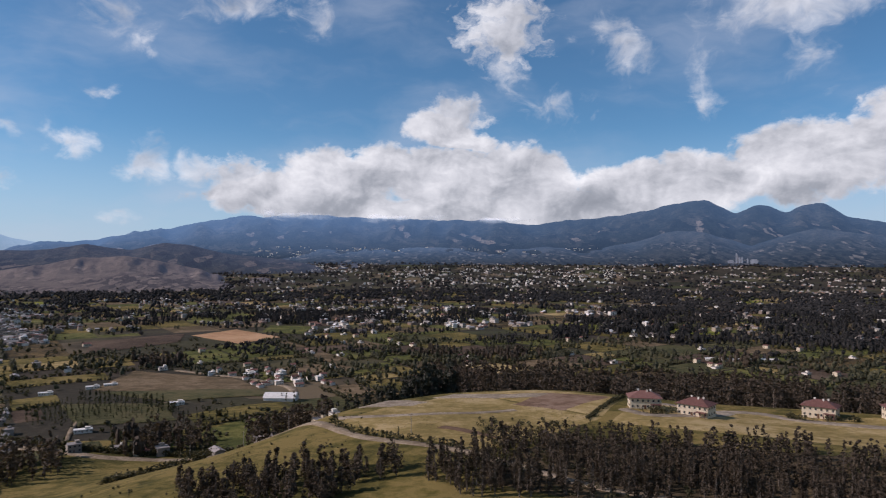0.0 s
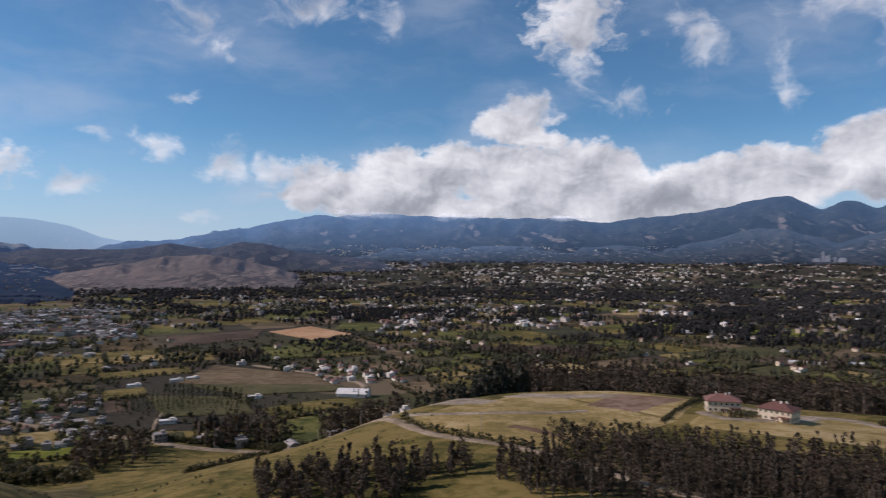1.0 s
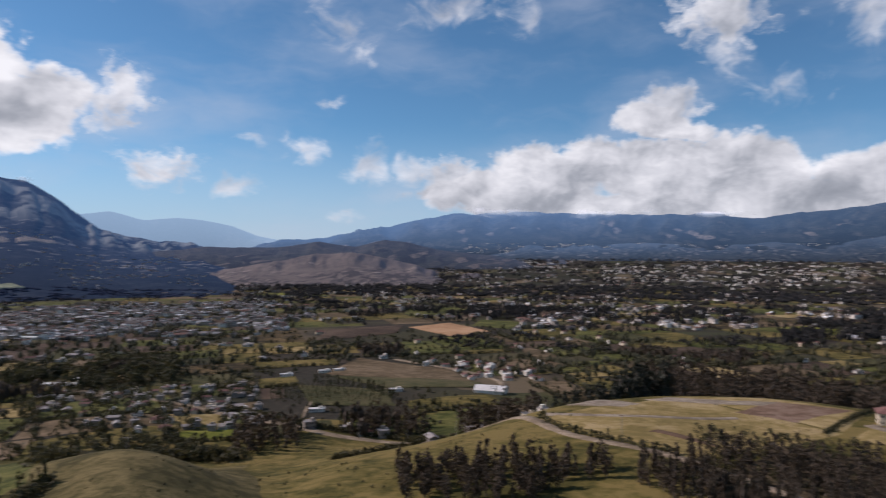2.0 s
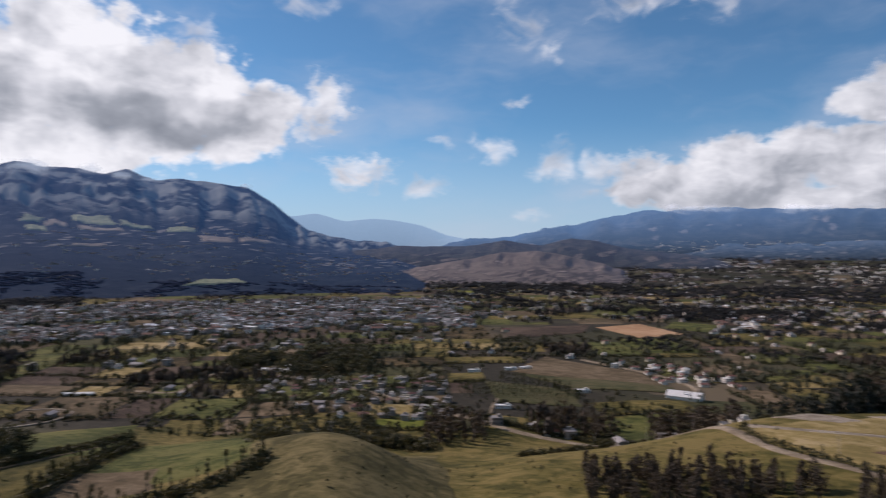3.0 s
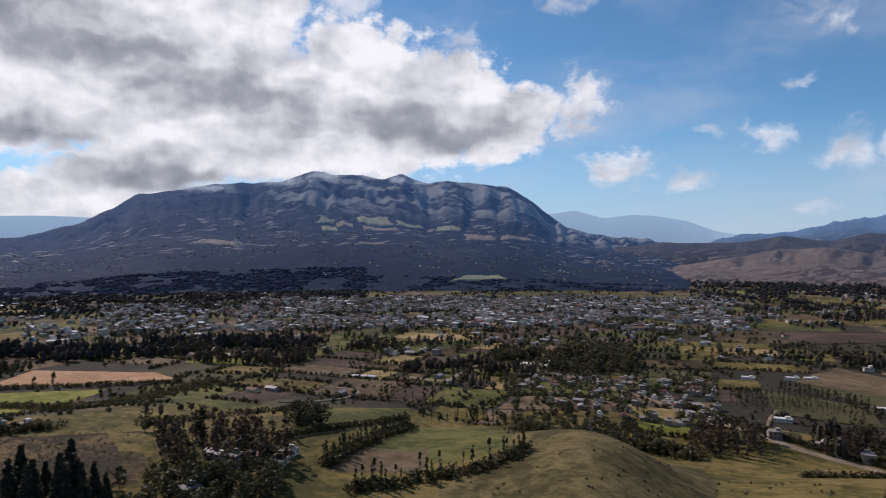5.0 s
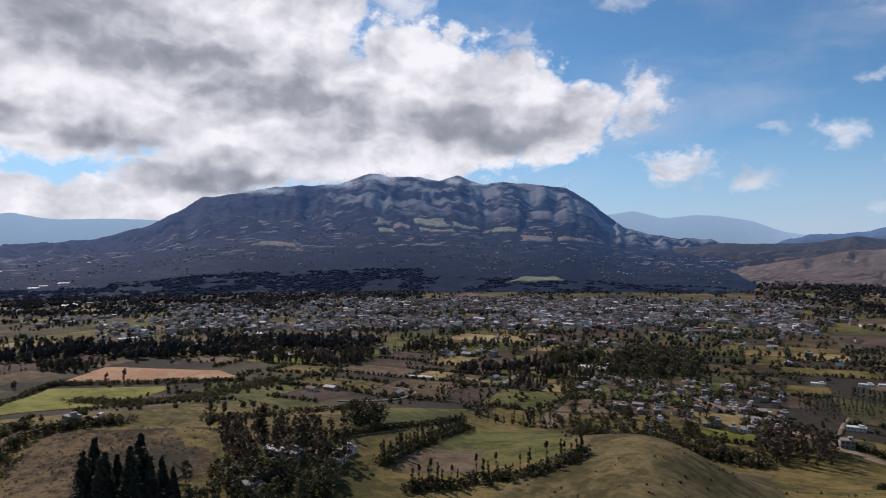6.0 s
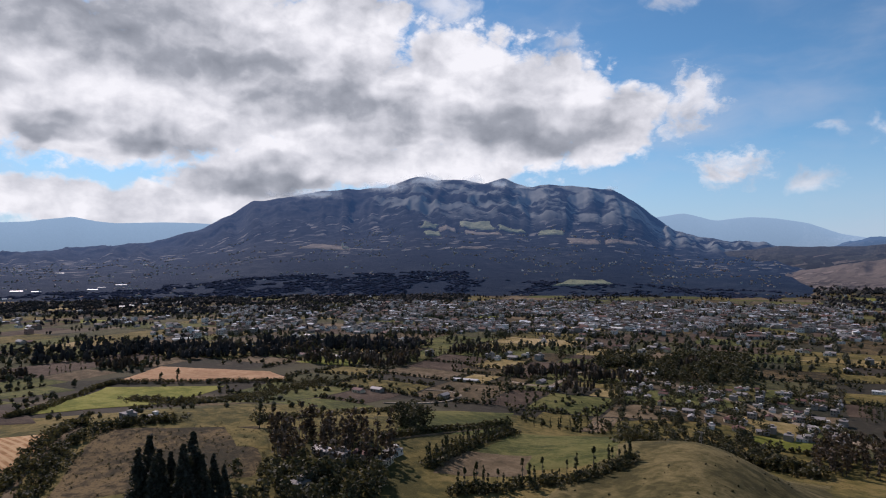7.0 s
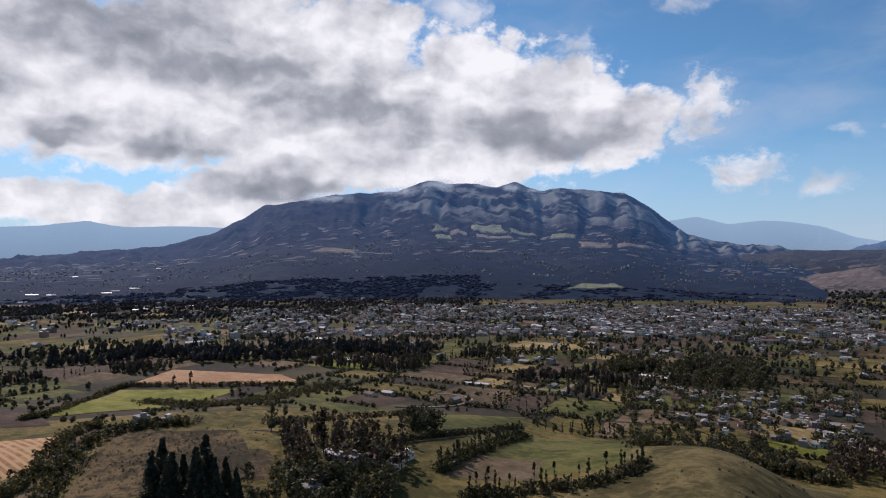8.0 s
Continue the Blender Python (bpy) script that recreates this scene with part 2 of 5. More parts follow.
M["track"] = soil("dusty_track", (0.15, 0.118, 0.078), (0.21, 0.168, 0.113), (0.29, 0.235, 0.165), broad=0.05, grain=0.9)


def land(n, bsdf, p):
    cells = n.node("ShaderNodeTexVoronoi", {"Vector": n.node("ShaderNodeMapping", {"Vector": p, "Rotation": (0, 0, radians(35)), "Scale": (1.0, 0.55, 1.0)}).outputs[0], "Scale": 0.011, "Randomness": 0.9}, distance="CHEBYCHEV")
    pick = n.node("ShaderNodeSeparateColor", {0: cells.outputs["Color"]}).outputs[0]
    c = n.ramp(pick, [(0.0, (0.024, 0.026, 0.014)), (0.28, (0.042, 0.041, 0.020)), (0.48, (0.070, 0.064, 0.032)), (0.62, (0.055, 0.043, 0.030)), (0.76, (0.125, 0.098, 0.058)), (0.90, (0.048, 0.054, 0.022))], "CONSTANT")
    a, b = n.noise(p, 0.006, 4.0), n.noise(p, 0.16, 6.0, 0.65)
    c = n.mix(n.mapped(a, 0.42, 0.6), c, (0.032, 0.029, 0.020))
    c = n.mix(n.math("MULTIPLY", n.mapped(b, 0.45, 0.70), 0.3), c, (0.095, 0.078, 0.055))
    n.plug(bsdf.inputs["Base Color"], c)
    bump(n, bsdf, b, 0.5, 1.0)


M["land"] = material("valley_land", land, 1.0, 0.1)


def leaf(name, dark, mid, pale, through_light=0.2, sheen=0.3):
    """Foliage: each spray a tone of its own; some light passes through."""

    def build(n, bsdf, p):
        one = n.node("ShaderNodeNewGeometry").outputs["Random Per Island"]
        tree = n.node("ShaderNodeObjectInfo").outputs["Random"]
        f = n.math("ADD", n.math("MULTIPLY", one, 0.45), n.math("ADD", n.math("MULTIPLY", n.noise(p, 0.06, 2.0), 0.75), n.math("MULTIPLY", tree, 0.15)))
        c = n.ramp(f, [(0.35, dark), (0.68, mid), (0.98, pale)])
        n.plug(bsdf.inputs["Base Color"], c)
        thin = n.node("ShaderNodeBsdfTranslucent", {"Color": n.mix(1.0, c, (1.7, 1.6, 1.0), "MULTIPLY")})
        both = n.node("ShaderNodeMixShader", {0: through_light, 1: bsdf.outputs[0], 2: thin.outputs[0]})
        n.plug([k for k in n.tree.nodes if k.bl_idname == "ShaderNodeOutputMaterial"][0].inputs["Surface"], both.outputs[0])

    return material(name, build, 0.75, sheen)


M["euca"] = leaf("eucalypt_leaves", (0.037, 0.029, 0.020), (0.059, 0.045, 0.030), (0.104, 0.077, 0.050))
M["broad"] = leaf("broad_leaves", (0.031, 0.033, 0.018), (0.053, 0.054, 0.027), (0.093, 0.086, 0.042))
M["poplar"] = leaf("poplar_leaves", (0.028, 0.033, 0.014), (0.048, 0.053, 0.021), (0.085, 0.083, 0.034))
M["pine"] = leaf("conifer_needles", (0.024, 0.028, 0.021), (0.038, 0.042, 0.030), (0.060, 0.062, 0.042))
M["hedge"] = leaf("hedge_leaves", (0.030, 0.031, 0.015), (0.055, 0.053, 0.024), (0.105, 0.092, 0.042))
# dark far leaves, greyed by distance haze put into the base colour
M["dist"] = leaf("far_woodland_leaves", (0.018, 0.019, 0.020), (0.028, 0.028, 0.027), (0.048, 0.045, 0.041), 0.12, 0.1)
# dark woodland leaves with blue haze put into the base colour
M["slope_leaf"] = leaf("haze_blued_woodland_leaves", (0.028, 0.038, 0.066), (0.031, 0.041, 0.070), (0.036, 0.046, 0.074), 0.1, 0.0)
M["bark"] = material("bark", lambda n, s, p: n.plug(s.inputs["Base Color"], n.ramp(n.noise(p, 1.5, 5.0), [(0.3, (0.06, 0.048, 0.036)), (0.7, (0.19, 0.16, 0.125))])))


def paint(name, stops, rough=0.85, scale=0.6):
    """Painted or tiled surfaces of houses: a colour for each house, streaked and stained."""

    def build(n, bsdf, p):
        g = n.node("ShaderNodeNewGeometry").outputs["Random Per Island"]
        c = n.ramp(g, [(at, (0.94 * r, 0.95 * k, 0.93 * b)) for at, (r, k, b) in stops], "CONSTANT")
        stain = n.noise(n.vec("MULTIPLY", p, (1.0, 1.0, 0.35)), scale, 6.0, 0.65)
        n.plug(bsdf.inputs["Base Color"], n.mix(n.math("MULTIPLY", n.mapped(stain, 0.45, 0.75), 0.45), c, (0.20, 0.17, 0.14)))

    return material(name, build, rough)


WALLS = [(0.0, (0.48, 0.44, 0.385)), (0.18, (0.27, 0.24, 0.205)), (0.42, (0.36, 0.30, 0.23)), (0.58, (0.20, 0.16, 0.13)), (0.70, (0.72, 0.68, 0.61)), (0.92, (0.34, 0.21, 0.16))]
ROOFS = [(0.0, (0.22, 0.21, 0.20)), (0.25, (0.14, 0.12, 0.11)), (0.5, (0.19, 0.10, 0.075)), (0.66, (0.33, 0.32, 0.31)), (0.76, (0.12, 0.105, 0.10)), (0.88, (0.70, 0.70, 0.70))]
M["walls"] = paint("house_walls", WALLS)
M["roofs"] = paint("house_roofs", ROOFS)
M["white_wall"] = paint("white_render", [(0.0, (0.76, 0.70, 0.61)), (0.5, (0.72, 0.665, 0.58))])
M["cream"] = paint("cream_render", [(0.0, (0.62, 0.52, 0.38)), (0.5, (0.60, 0.51, 0.37))])
M["grey_wall"] = paint("grey_block_wall", [(0.0, (0.32, 0.285, 0.245)), (0.5, (0.28, 0.25, 0.215))])
M["grey_roof"] = paint("grey_concrete_roof", [(0.0, (0.25, 0.24, 0.225)), (0.5, (0.22, 0.205, 0.195))])
M["old_sheet"] = paint("rusty_sheet_roof", [(0.0, (0.30, 0.27, 0.25)), (0.5, (0.24, 0.21, 0.19))], 0.6)
M["grey_sheet"] = paint("weathered_sheet_roof", [(0.0, (0.64, 0.62, 0.58)), (0.5, (0.68, 0.66, 0.62))], 0.45)
# grey concrete with the blue of the haze put into its colour
M["far_concrete"] = material("haze_tinted_concrete", lambda n, s, p: n.plug(s.inputs["Base Color"], n.ramp(n.noise(p, 0.05, 5.0, 0.6), [(0.35, (0.20, 0.225, 0.26)), (0.65, (0.30, 0.33, 0.37))])), 0.9)
M["water"] = material("still_water", lambda n, s, p: n.plug(s.inputs["Base Color"], (0.03, 0.04, 0.04, 1)), 0.12, 0.6)
M["glass"] = material("window_glass", lambda n, s, p: n.plug(s.inputs["Base Color"], (0.03, 0.035, 0.04, 1)), 0.12, 0.5)
M["wood"] = material("brown_door_wood", lambda n, s, p: n.plug(s.inputs["Base Color"], n.ramp(n.noise(p, 3.0, 4.0), [(0.3, (0.09, 0.05, 0.03)), (0.7, (0.16, 0.09, 0.055))])))


def tile(n, s, p):
    r = n.node("ShaderNodeObjectInfo").outputs["Random"]
    f = n.math("ADD", n.math("MULTIPLY", n.noise(p, 0.8, 6.0, 0.7), 0.7), n.math("MULTIPLY", r, 0.3))
    n.plug(s.inputs["Base Color"], n.ramp(f, [(0.3, (0.075, 0.036, 0.029)), (0.5, (0.125, 0.060, 0.048)), (0.7, (0.18, 0.095, 0.077))]))


M["tile"] = material("clay_tiles", tile, 0.8)


def rock(name, low, mid, high, pale, veil, patches=0.004, mottle=1.0, floor=0.22):
    """The far backdrop: woods, bare rock and strips of small fields, paler with distance by blue haze given as emission
    (veil).
    """

    def build(n, bsdf, p):
        a, b = n.noise(p, 0.0032, 6.0, 0.6), n.noise(p, 0.02, 8.0, 0.68)
        f = n.math("ADD", n.math("MULTIPLY", a, 0.5), n.math("MULTIPLY", b, 0.5))
        c = n.ramp(f, [(0.40, low), (0.5, mid), (0.62, high)])
        held = []
        for key in ("farmed", "bare", "rise"):
            attr = n.node("ShaderNodeAttribute")
            attr.attribute_name = key
            held.append(attr.outputs["Fac"])
        farmed, bare, rise = held
        # strips of small fields, here and there closer together
        m = n.node("ShaderNodeMapping", {"Vector": n.vec("ADD", p, n.vec("SCALE", n.noise(p, 0.008, 3.0, 0.5, out="Color"), 60.0)), "Rotation": (0, 0, radians(32)), "Scale": (1.0, 0.5, 0.25)})
        v = n.node("ShaderNodeTexVoronoi", {"Vector": m.outputs[0], "Scale": patches * 7.0, "Randomness": 0.85}, distance="CHEBYCHEV")
        pick = n.node("ShaderNodeSeparateColor", {0: v.outputs["Color"]})
        tone = n.ramp(pick.outputs[0], [(0.0, tuple(0.6 * k for k in low)), (0.26, low), (0.46, mid), (0.66, tuple(0.5 * (i + j) for i, j in zip(mid, high))), (0.80, high), (0.92, pale)], "CONSTANT")
        settled = n.mapped(n.noise(n.vec("MULTIPLY", p, (1.0, 1.0, 2.0)), 0.0036, 4.0, 0.55), 0.36, 0.52)
        c = n.mix(n.math("MULTIPLY", n.math("MULTIPLY", n.mapped(farmed, 0.02, 0.5), 0.95), settled), c, tone)
        speck = n.noise(p, 0.055, 8.0, 0.7)
        c = n.mix(n.math("MULTIPLY", n.mapped(speck, 0.47, 0.60), 0.6 * mottle), c, low)
        c = n.mix(n.math("MULTIPLY", n.mapped(speck, 0.44, 0.34), 0.5 * mottle), c, high)
        crag = n.noise(n.vec("MULTIPLY", p, (1.0, 1.0, 0.22)), 0.0066, 7.0, 0.58, 0.5)
        # pale bare rock, with the sunlit look of the crown put into the colour
        c = n.mix(n.math("MULTIPLY", bare, n.mapped(crag, 0.45, 0.55)), c, (0.150, 0.160, 0.142))
        n.plug(bsdf.inputs["Base Color"], c)
        # air haze put into emission: the slopes glow blue, more so higher up
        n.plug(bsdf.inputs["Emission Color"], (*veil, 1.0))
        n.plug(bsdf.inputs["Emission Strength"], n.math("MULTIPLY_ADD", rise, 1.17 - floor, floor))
        bump(n, bsdf, b, 0.9 * mottle, 20.0)

    return material(name, build, 1.0, 0.05)


# far fields: haze as emission, base tones raised to read as sunlit
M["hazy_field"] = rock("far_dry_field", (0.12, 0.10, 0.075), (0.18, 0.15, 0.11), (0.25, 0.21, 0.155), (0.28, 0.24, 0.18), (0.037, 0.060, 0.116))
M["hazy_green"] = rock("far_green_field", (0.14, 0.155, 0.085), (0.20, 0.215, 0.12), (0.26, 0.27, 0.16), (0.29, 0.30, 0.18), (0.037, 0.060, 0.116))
# wooded slopes; cloud shade and blue haze are also put into these tones
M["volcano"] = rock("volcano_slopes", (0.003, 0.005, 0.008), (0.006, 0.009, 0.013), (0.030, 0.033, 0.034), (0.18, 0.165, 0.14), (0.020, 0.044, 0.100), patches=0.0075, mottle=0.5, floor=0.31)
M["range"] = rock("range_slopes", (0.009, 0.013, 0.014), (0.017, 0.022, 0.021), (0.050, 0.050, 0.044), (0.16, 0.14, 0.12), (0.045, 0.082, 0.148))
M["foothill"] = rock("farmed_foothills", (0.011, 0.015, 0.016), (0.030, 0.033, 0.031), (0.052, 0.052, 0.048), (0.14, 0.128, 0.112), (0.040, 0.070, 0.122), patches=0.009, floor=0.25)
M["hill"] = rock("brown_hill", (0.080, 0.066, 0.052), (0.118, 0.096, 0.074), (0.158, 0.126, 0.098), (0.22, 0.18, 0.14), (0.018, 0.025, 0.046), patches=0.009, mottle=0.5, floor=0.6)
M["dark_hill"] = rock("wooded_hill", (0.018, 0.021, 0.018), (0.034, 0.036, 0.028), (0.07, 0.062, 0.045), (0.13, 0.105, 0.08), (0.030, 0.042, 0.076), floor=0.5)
# mostly haze: bluish base tones with a strong blue emission over them
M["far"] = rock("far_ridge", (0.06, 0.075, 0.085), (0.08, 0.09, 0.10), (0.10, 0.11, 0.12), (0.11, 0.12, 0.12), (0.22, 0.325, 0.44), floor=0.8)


# ================= the lie of the land =================
def smooth(a, b, v):
    s = np.clip((v - a) / (b - a), 0, 1)
    return s * s * (3 - 2 * s)


def bearing_of(x, y):
    """Degrees to the left of +y."""
    return np.degrees(np.arctan2(-x, y))


def polar(bearing, dist):
    a = math.radians(bearing)
    return -dist * math.sin(a), dist * math.cos(a)


def height(x, y):
    """The lie of the land: a hill shoulder under the camera, the valley floor, a slow rise towards the mountains."""
    x, y = np.asarray(x, float), np.asarray(y, float)
    d, b = np.hypot(x, y), bearing_of(x, y)
    knots = np.array([-180.0, -40, 0, 14, 31, 33.5, 35.6, 37.8, 40, 41.5, 43.9, 45, 47.2, 50, 55, 66, 80, 100, 180])
    ease = lambda v: np.mean([np.interp(b + k, knots, np.array(v, float)) for k in (-1.6, -0.8, 0, 0.8, 1.6)], 0)
    top = 30 + (ease([30, 30, 30, 26, 14, 17.5, 21.5, 26, 30.0, 30.8, 28.5, 26, 22, 18, 16, 20, 20, 18, 30]) - 30) * smooth(40, 190, d)
    a0 = ease([420, 420, 405, 320, 250, 262, 276, 286, 292, 295, 300, 302, 304, 304, 303, 320, 360, 400, 420])
    a1 = ease([540, 540, 500, 450, 390, 392, 394, 395, 398, 402, 410, 420, 440, 460, 490, 560, 620, 700, 540])
    z = top * (1 - smooth(a0, a1, d))
    z = z + 2.0 * np.sin(x / 61 + 1.3) * np.sin(y / 47) * smooth(900, 500, d) + 1.2 * np.sin(x / 23 + y / 37) * smooth(700, 400, d)
    z = z + (92 + 58 * smooth(42, 26, b)) * smooth(1300, 4700, d) ** 1.25
    return z


def table_noise(seed, size=256):
    return np.random.RandomState(seed).rand(size, size)


def value_noise(x, y, table):
    n = len(table)
    xi, yi = np.floor(x).astype(int), np.floor(y).astype(int)
    fx, fy = x - xi, y - yi
    fx, fy = fx * fx * (3 - 2 * fx), fy * fy * (3 - 2 * fy)
    g = lambda i, j: table[(xi + i) % n, (yi + j) % n]
    return (g(0, 0) * (1 - fx) + g(1, 0) * fx) * (1 - fy) + (g(0, 1) * (1 - fx) + g(1, 1) * fx) * fy


def fractal(x, y, seed, octaves=5, rough=0.5):
    t, total, amp, top = table_noise(seed), 0.0, 1.0, 0.0
    for k in range(octaves):
        total, top = total + amp * value_noise(x * 2**k + 17 * k, y * 2**k - 9 * k, t), top + amp
        amp *= rough
    return total / top


# ================= mesh helpers =================
def mesh_of(name, verts, quads, mats=(), index=None):
    """A mesh from arrays of places and of four-cornered faces."""
    verts, quads = np.asarray(verts, np.float32), np.asarray(quads, np.int32)
    me = bpy.data.meshes.new(name)
    me.vertices.add(len(verts))
    me.vertices.foreach_set("co", verts.ravel())
    me.loops.add(quads.size)
    me.loops.foreach_set("vertex_index", quads.ravel())
    me.polygons.add(len(quads))
    me.polygons.foreach_set("loop_start", np.arange(0, quads.size, 4, dtype=np.int32))
    for m in mats:
        me.materials.append(M[m])
    if index is not None:
        me.polygons.foreach_set("material_index", np.asarray(index, np.int32))
    me.polygons.foreach_set("use_smooth", np.zeros(len(quads), bool))
    me.update(calc_edges=True)
    return me


def smooth_shade(me):
    me.polygons.foreach_set("use_smooth", np.ones(len(me.polygons), bool))


def sheet(nu, nv):
    """The faces of a grid of nu x nv places."""
    i, j = np.meshgrid(np.arange(nu - 1), np.arange(nv - 1), indexing="ij")
    a = (i * nv + j).ravel()
    return np.stack([a, a + nv, a + nv + 1, a + 1], 1)


def merged(*shapes):
    """Several (verts, quads) as one."""
    vs, qs, at = [], [], 0
    for v, q in shapes:
        vs.append(np.asarray(v, float)), qs.append(np.asarray(q, int) + at)
        at += len(v)
    return np.concatenate(vs), np.concatenate(qs)


def box(cx, cy, z0, sx, sy, z1, taper=0.0):
    """A block by its foot's middle and its size; taper draws the top in."""
    a, b, t = sx / 2, sy / 2, 1 - taper
    v = [(cx + i * a * s, cy + j * b * s, z) for z, s in ((z0, 1), (z1, t)) for i, j in ((-1, -1), (1, -1), (1, 1), (-1, 1))]
    return np.array(v), np.array([(0, 3, 2, 1), (4, 5, 6, 7), (0, 1, 5, 4), (1, 2, 6, 5), (2, 3, 7, 6), (3, 0, 4, 7)])


def part(name, shape, mat, parent=None, label=""):
    """One mesh object, under a thing or a part where one is given."""
    me = shape if isinstance(shape, bpy.types.Mesh) else mesh_of(name, *shape, mats=[mat])
    ob = new(name, me)
    ob.parent = parent
    return tagged(ob, label)


def strewn(templates, picks, places, scales, turns):
    """Copies of templates (verts, quads, index) as one: arrays for a single mesh."""
    vs, qs, ms, at = [], [], [], 0
    for k, (v, q, m) in enumerate(templates):
        sel = np.nonzero(picks == k)[0]
        if not len(sel):
            continue
        c, s = np.cos(turns[sel])[:, None], np.sin(turns[sel])[:, None]
        sc = scales[sel]
        x, y, z = v[None, :, 0] * sc[:, :1], v[None, :, 1] * sc[:, :1], v[None, :, 2] * sc[:, 1:]
        p = np.stack([c * x - s * y + places[sel, None, 0], s * x + c * y + places[sel, None, 1], z + places[sel, None, 2]], -1)
        vs.append(p.reshape(-1, 3))
        qs.append((q[None] + (np.arange(len(sel)) * len(v))[:, None, None] + at).reshape(-1, 4))
        ms.append(np.tile(m, len(sel)))
        at += len(sel) * len(v)
    return np.concatenate(vs), np.concatenate(qs), np.concatenate(ms)


# ================= ground =================
def ground_sheet():
    """One polar sheet round the hill: dense where the view falls, out to the horizon."""
    rings = np.concatenate([[0.01, 15, 30, 45, 60, 80, 100, 120, 140, 160], np.geomspace(180, 4880, 150)])
    spokes = np.radians(np.concatenate([np.linspace(-50, 112, 260), np.linspace(112, 310, 60)[1:]]))
    r, a = np.meshgrid(rings, spokes, indexing="ij")
    x, y = -r * np.sin(a), r * np.cos(a)
    z = height(x, y) - 0.5
    me = mesh_of("ground", np.stack([x, y, z], -1).reshape(-1, 3), sheet(len(rings), len(spokes))[:, ::-1], ["land"])
    smooth_shade(me)
    return tagged(new("ground", me), "patchwork valley ground of dry grass, earth and green fields", "ground", kind="structure")


ground_sheet()


SLOPES = {}


def massif(name, label, mat, near, crest, back, rim, steep, rough, seed, farmed, spread=1.0, power=1.0, apron=0.35, bare=0.0, air=(0, 1, 0.0)):
    """A mountain on the ground: its crest follows rim (bearing, degrees over the horizon); towards the valley it falls over an apron."""
    rb = np.array(rim)
    bs = np.linspace(rb[0, 0], rb[-1, 0], int((rb[-1, 0] - rb[0, 0]) * 6) + 2)
    ds = np.concatenate([near + (crest - near) * np.linspace(0, 1, 90) ** 0.85, crest + back * np.linspace(0, 1, 9)[1:]])

    def surface(x, y):
        d, b = np.hypot(x, y), bearing_of(x, y)
        top = EYE + crest * np.tan(np.radians(np.mean([np.interp(b + k, rb[:, 0], rb[:, 1]) for k in (-0.2, 0, 0.2)], 0)))
        s = np.clip(np.where(d < crest, (d - near) / (crest - near), 1 - (d - crest) / back), 0, 1)
        wx, wy = x + 90 * spread * (fractal(x / 420, y / 420, seed + 5, 3) - 0.5), y + 90 * spread * (fractal(x / 420 + 31, y / 420, seed + 6, 3) - 0.5)
        ridge = 1 - 2 * np.abs(fractal(wx / (400 * spread), wy / (400 * spread), seed, 3, 0.42) - 0.5)
        wd, wb = np.hypot(wx, wy), bearing_of(wx, wy) * crest / 57.3
        spur = 1 - 2 * np.abs(fractal(wb / (130 * spread), wd / (2600 * spread), seed + 2, 5, 0.5) - 0.5)
        small = fractal(x / 90, y / 90, seed + 1, 5, 0.5) - 0.5
        sh = np.clip(s + 0.03 * (spur - 0.75) * smooth(0.2, 0.6, s) * smooth(1.0, 0.85, s), 0, 1)
        g = apron * sh**power + (1 - apron) * np.clip((sh - steep) / (1 - steep), 0, 1) ** 1.2
        base = height(x, y) - 3
        z = base + np.maximum(top - base, 0) * g
        z = z + rough * ((ridge - 0.8) * 0.1 + (spur - 0.8) * 1.0 + small * 0.5) * smooth(0.42, 0.85, s) * smooth(1.04, 0.88, s) * np.clip(g * 1.8, 0.1, 1)
        return z + rough * 0.30 * small * smooth(0.6, 1.0, s), s

    SLOPES[name] = surface
    b, d = np.meshgrid(bs, ds, indexing="ij")
    x, y = -d * np.sin(np.radians(b)), d * np.cos(np.radians(b))
    z, s = surface(x, y)
    me = mesh_of(name, np.stack([x, y, z], -1).reshape(-1, 3), sheet(len(bs), len(ds))[:, ::-1], [mat])
    me.attributes.new("farmed", "FLOAT", "POINT").data.foreach_set("value", (farmed * smooth(0.0 if apron < 0.6 else 0.22, 0.1 if apron < 0.6 else 0.55, s) * smooth(0.82, 0.6, s)).ravel().astype(np.float32))
    # rise scales the emitted haze: by height up the slope, thickened by bearing
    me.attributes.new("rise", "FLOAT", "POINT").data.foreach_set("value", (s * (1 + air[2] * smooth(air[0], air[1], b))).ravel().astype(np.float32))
    # sunlit pale rock as colour; the cloud-shaded left shoulder is left dark
    me.attributes.new("bare", "FLOAT", "POINT").data.foreach_set("value", (bare * smooth(0.60, 0.78, s) * smooth(69.5, 66, b)).ravel().astype(np.float32))
    smooth_shade(me)
    return tagged(new(name, me), label, "mountain", kind="structure")


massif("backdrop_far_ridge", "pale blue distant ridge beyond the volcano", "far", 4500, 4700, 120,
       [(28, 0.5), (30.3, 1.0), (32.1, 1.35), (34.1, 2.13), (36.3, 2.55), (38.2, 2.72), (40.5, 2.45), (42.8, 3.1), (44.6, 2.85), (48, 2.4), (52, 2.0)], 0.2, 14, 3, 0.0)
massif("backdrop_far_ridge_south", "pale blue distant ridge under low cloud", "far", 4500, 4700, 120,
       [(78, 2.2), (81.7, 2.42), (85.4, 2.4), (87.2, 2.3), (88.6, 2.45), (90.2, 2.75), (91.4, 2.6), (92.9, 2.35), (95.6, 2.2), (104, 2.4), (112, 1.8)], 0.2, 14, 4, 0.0)
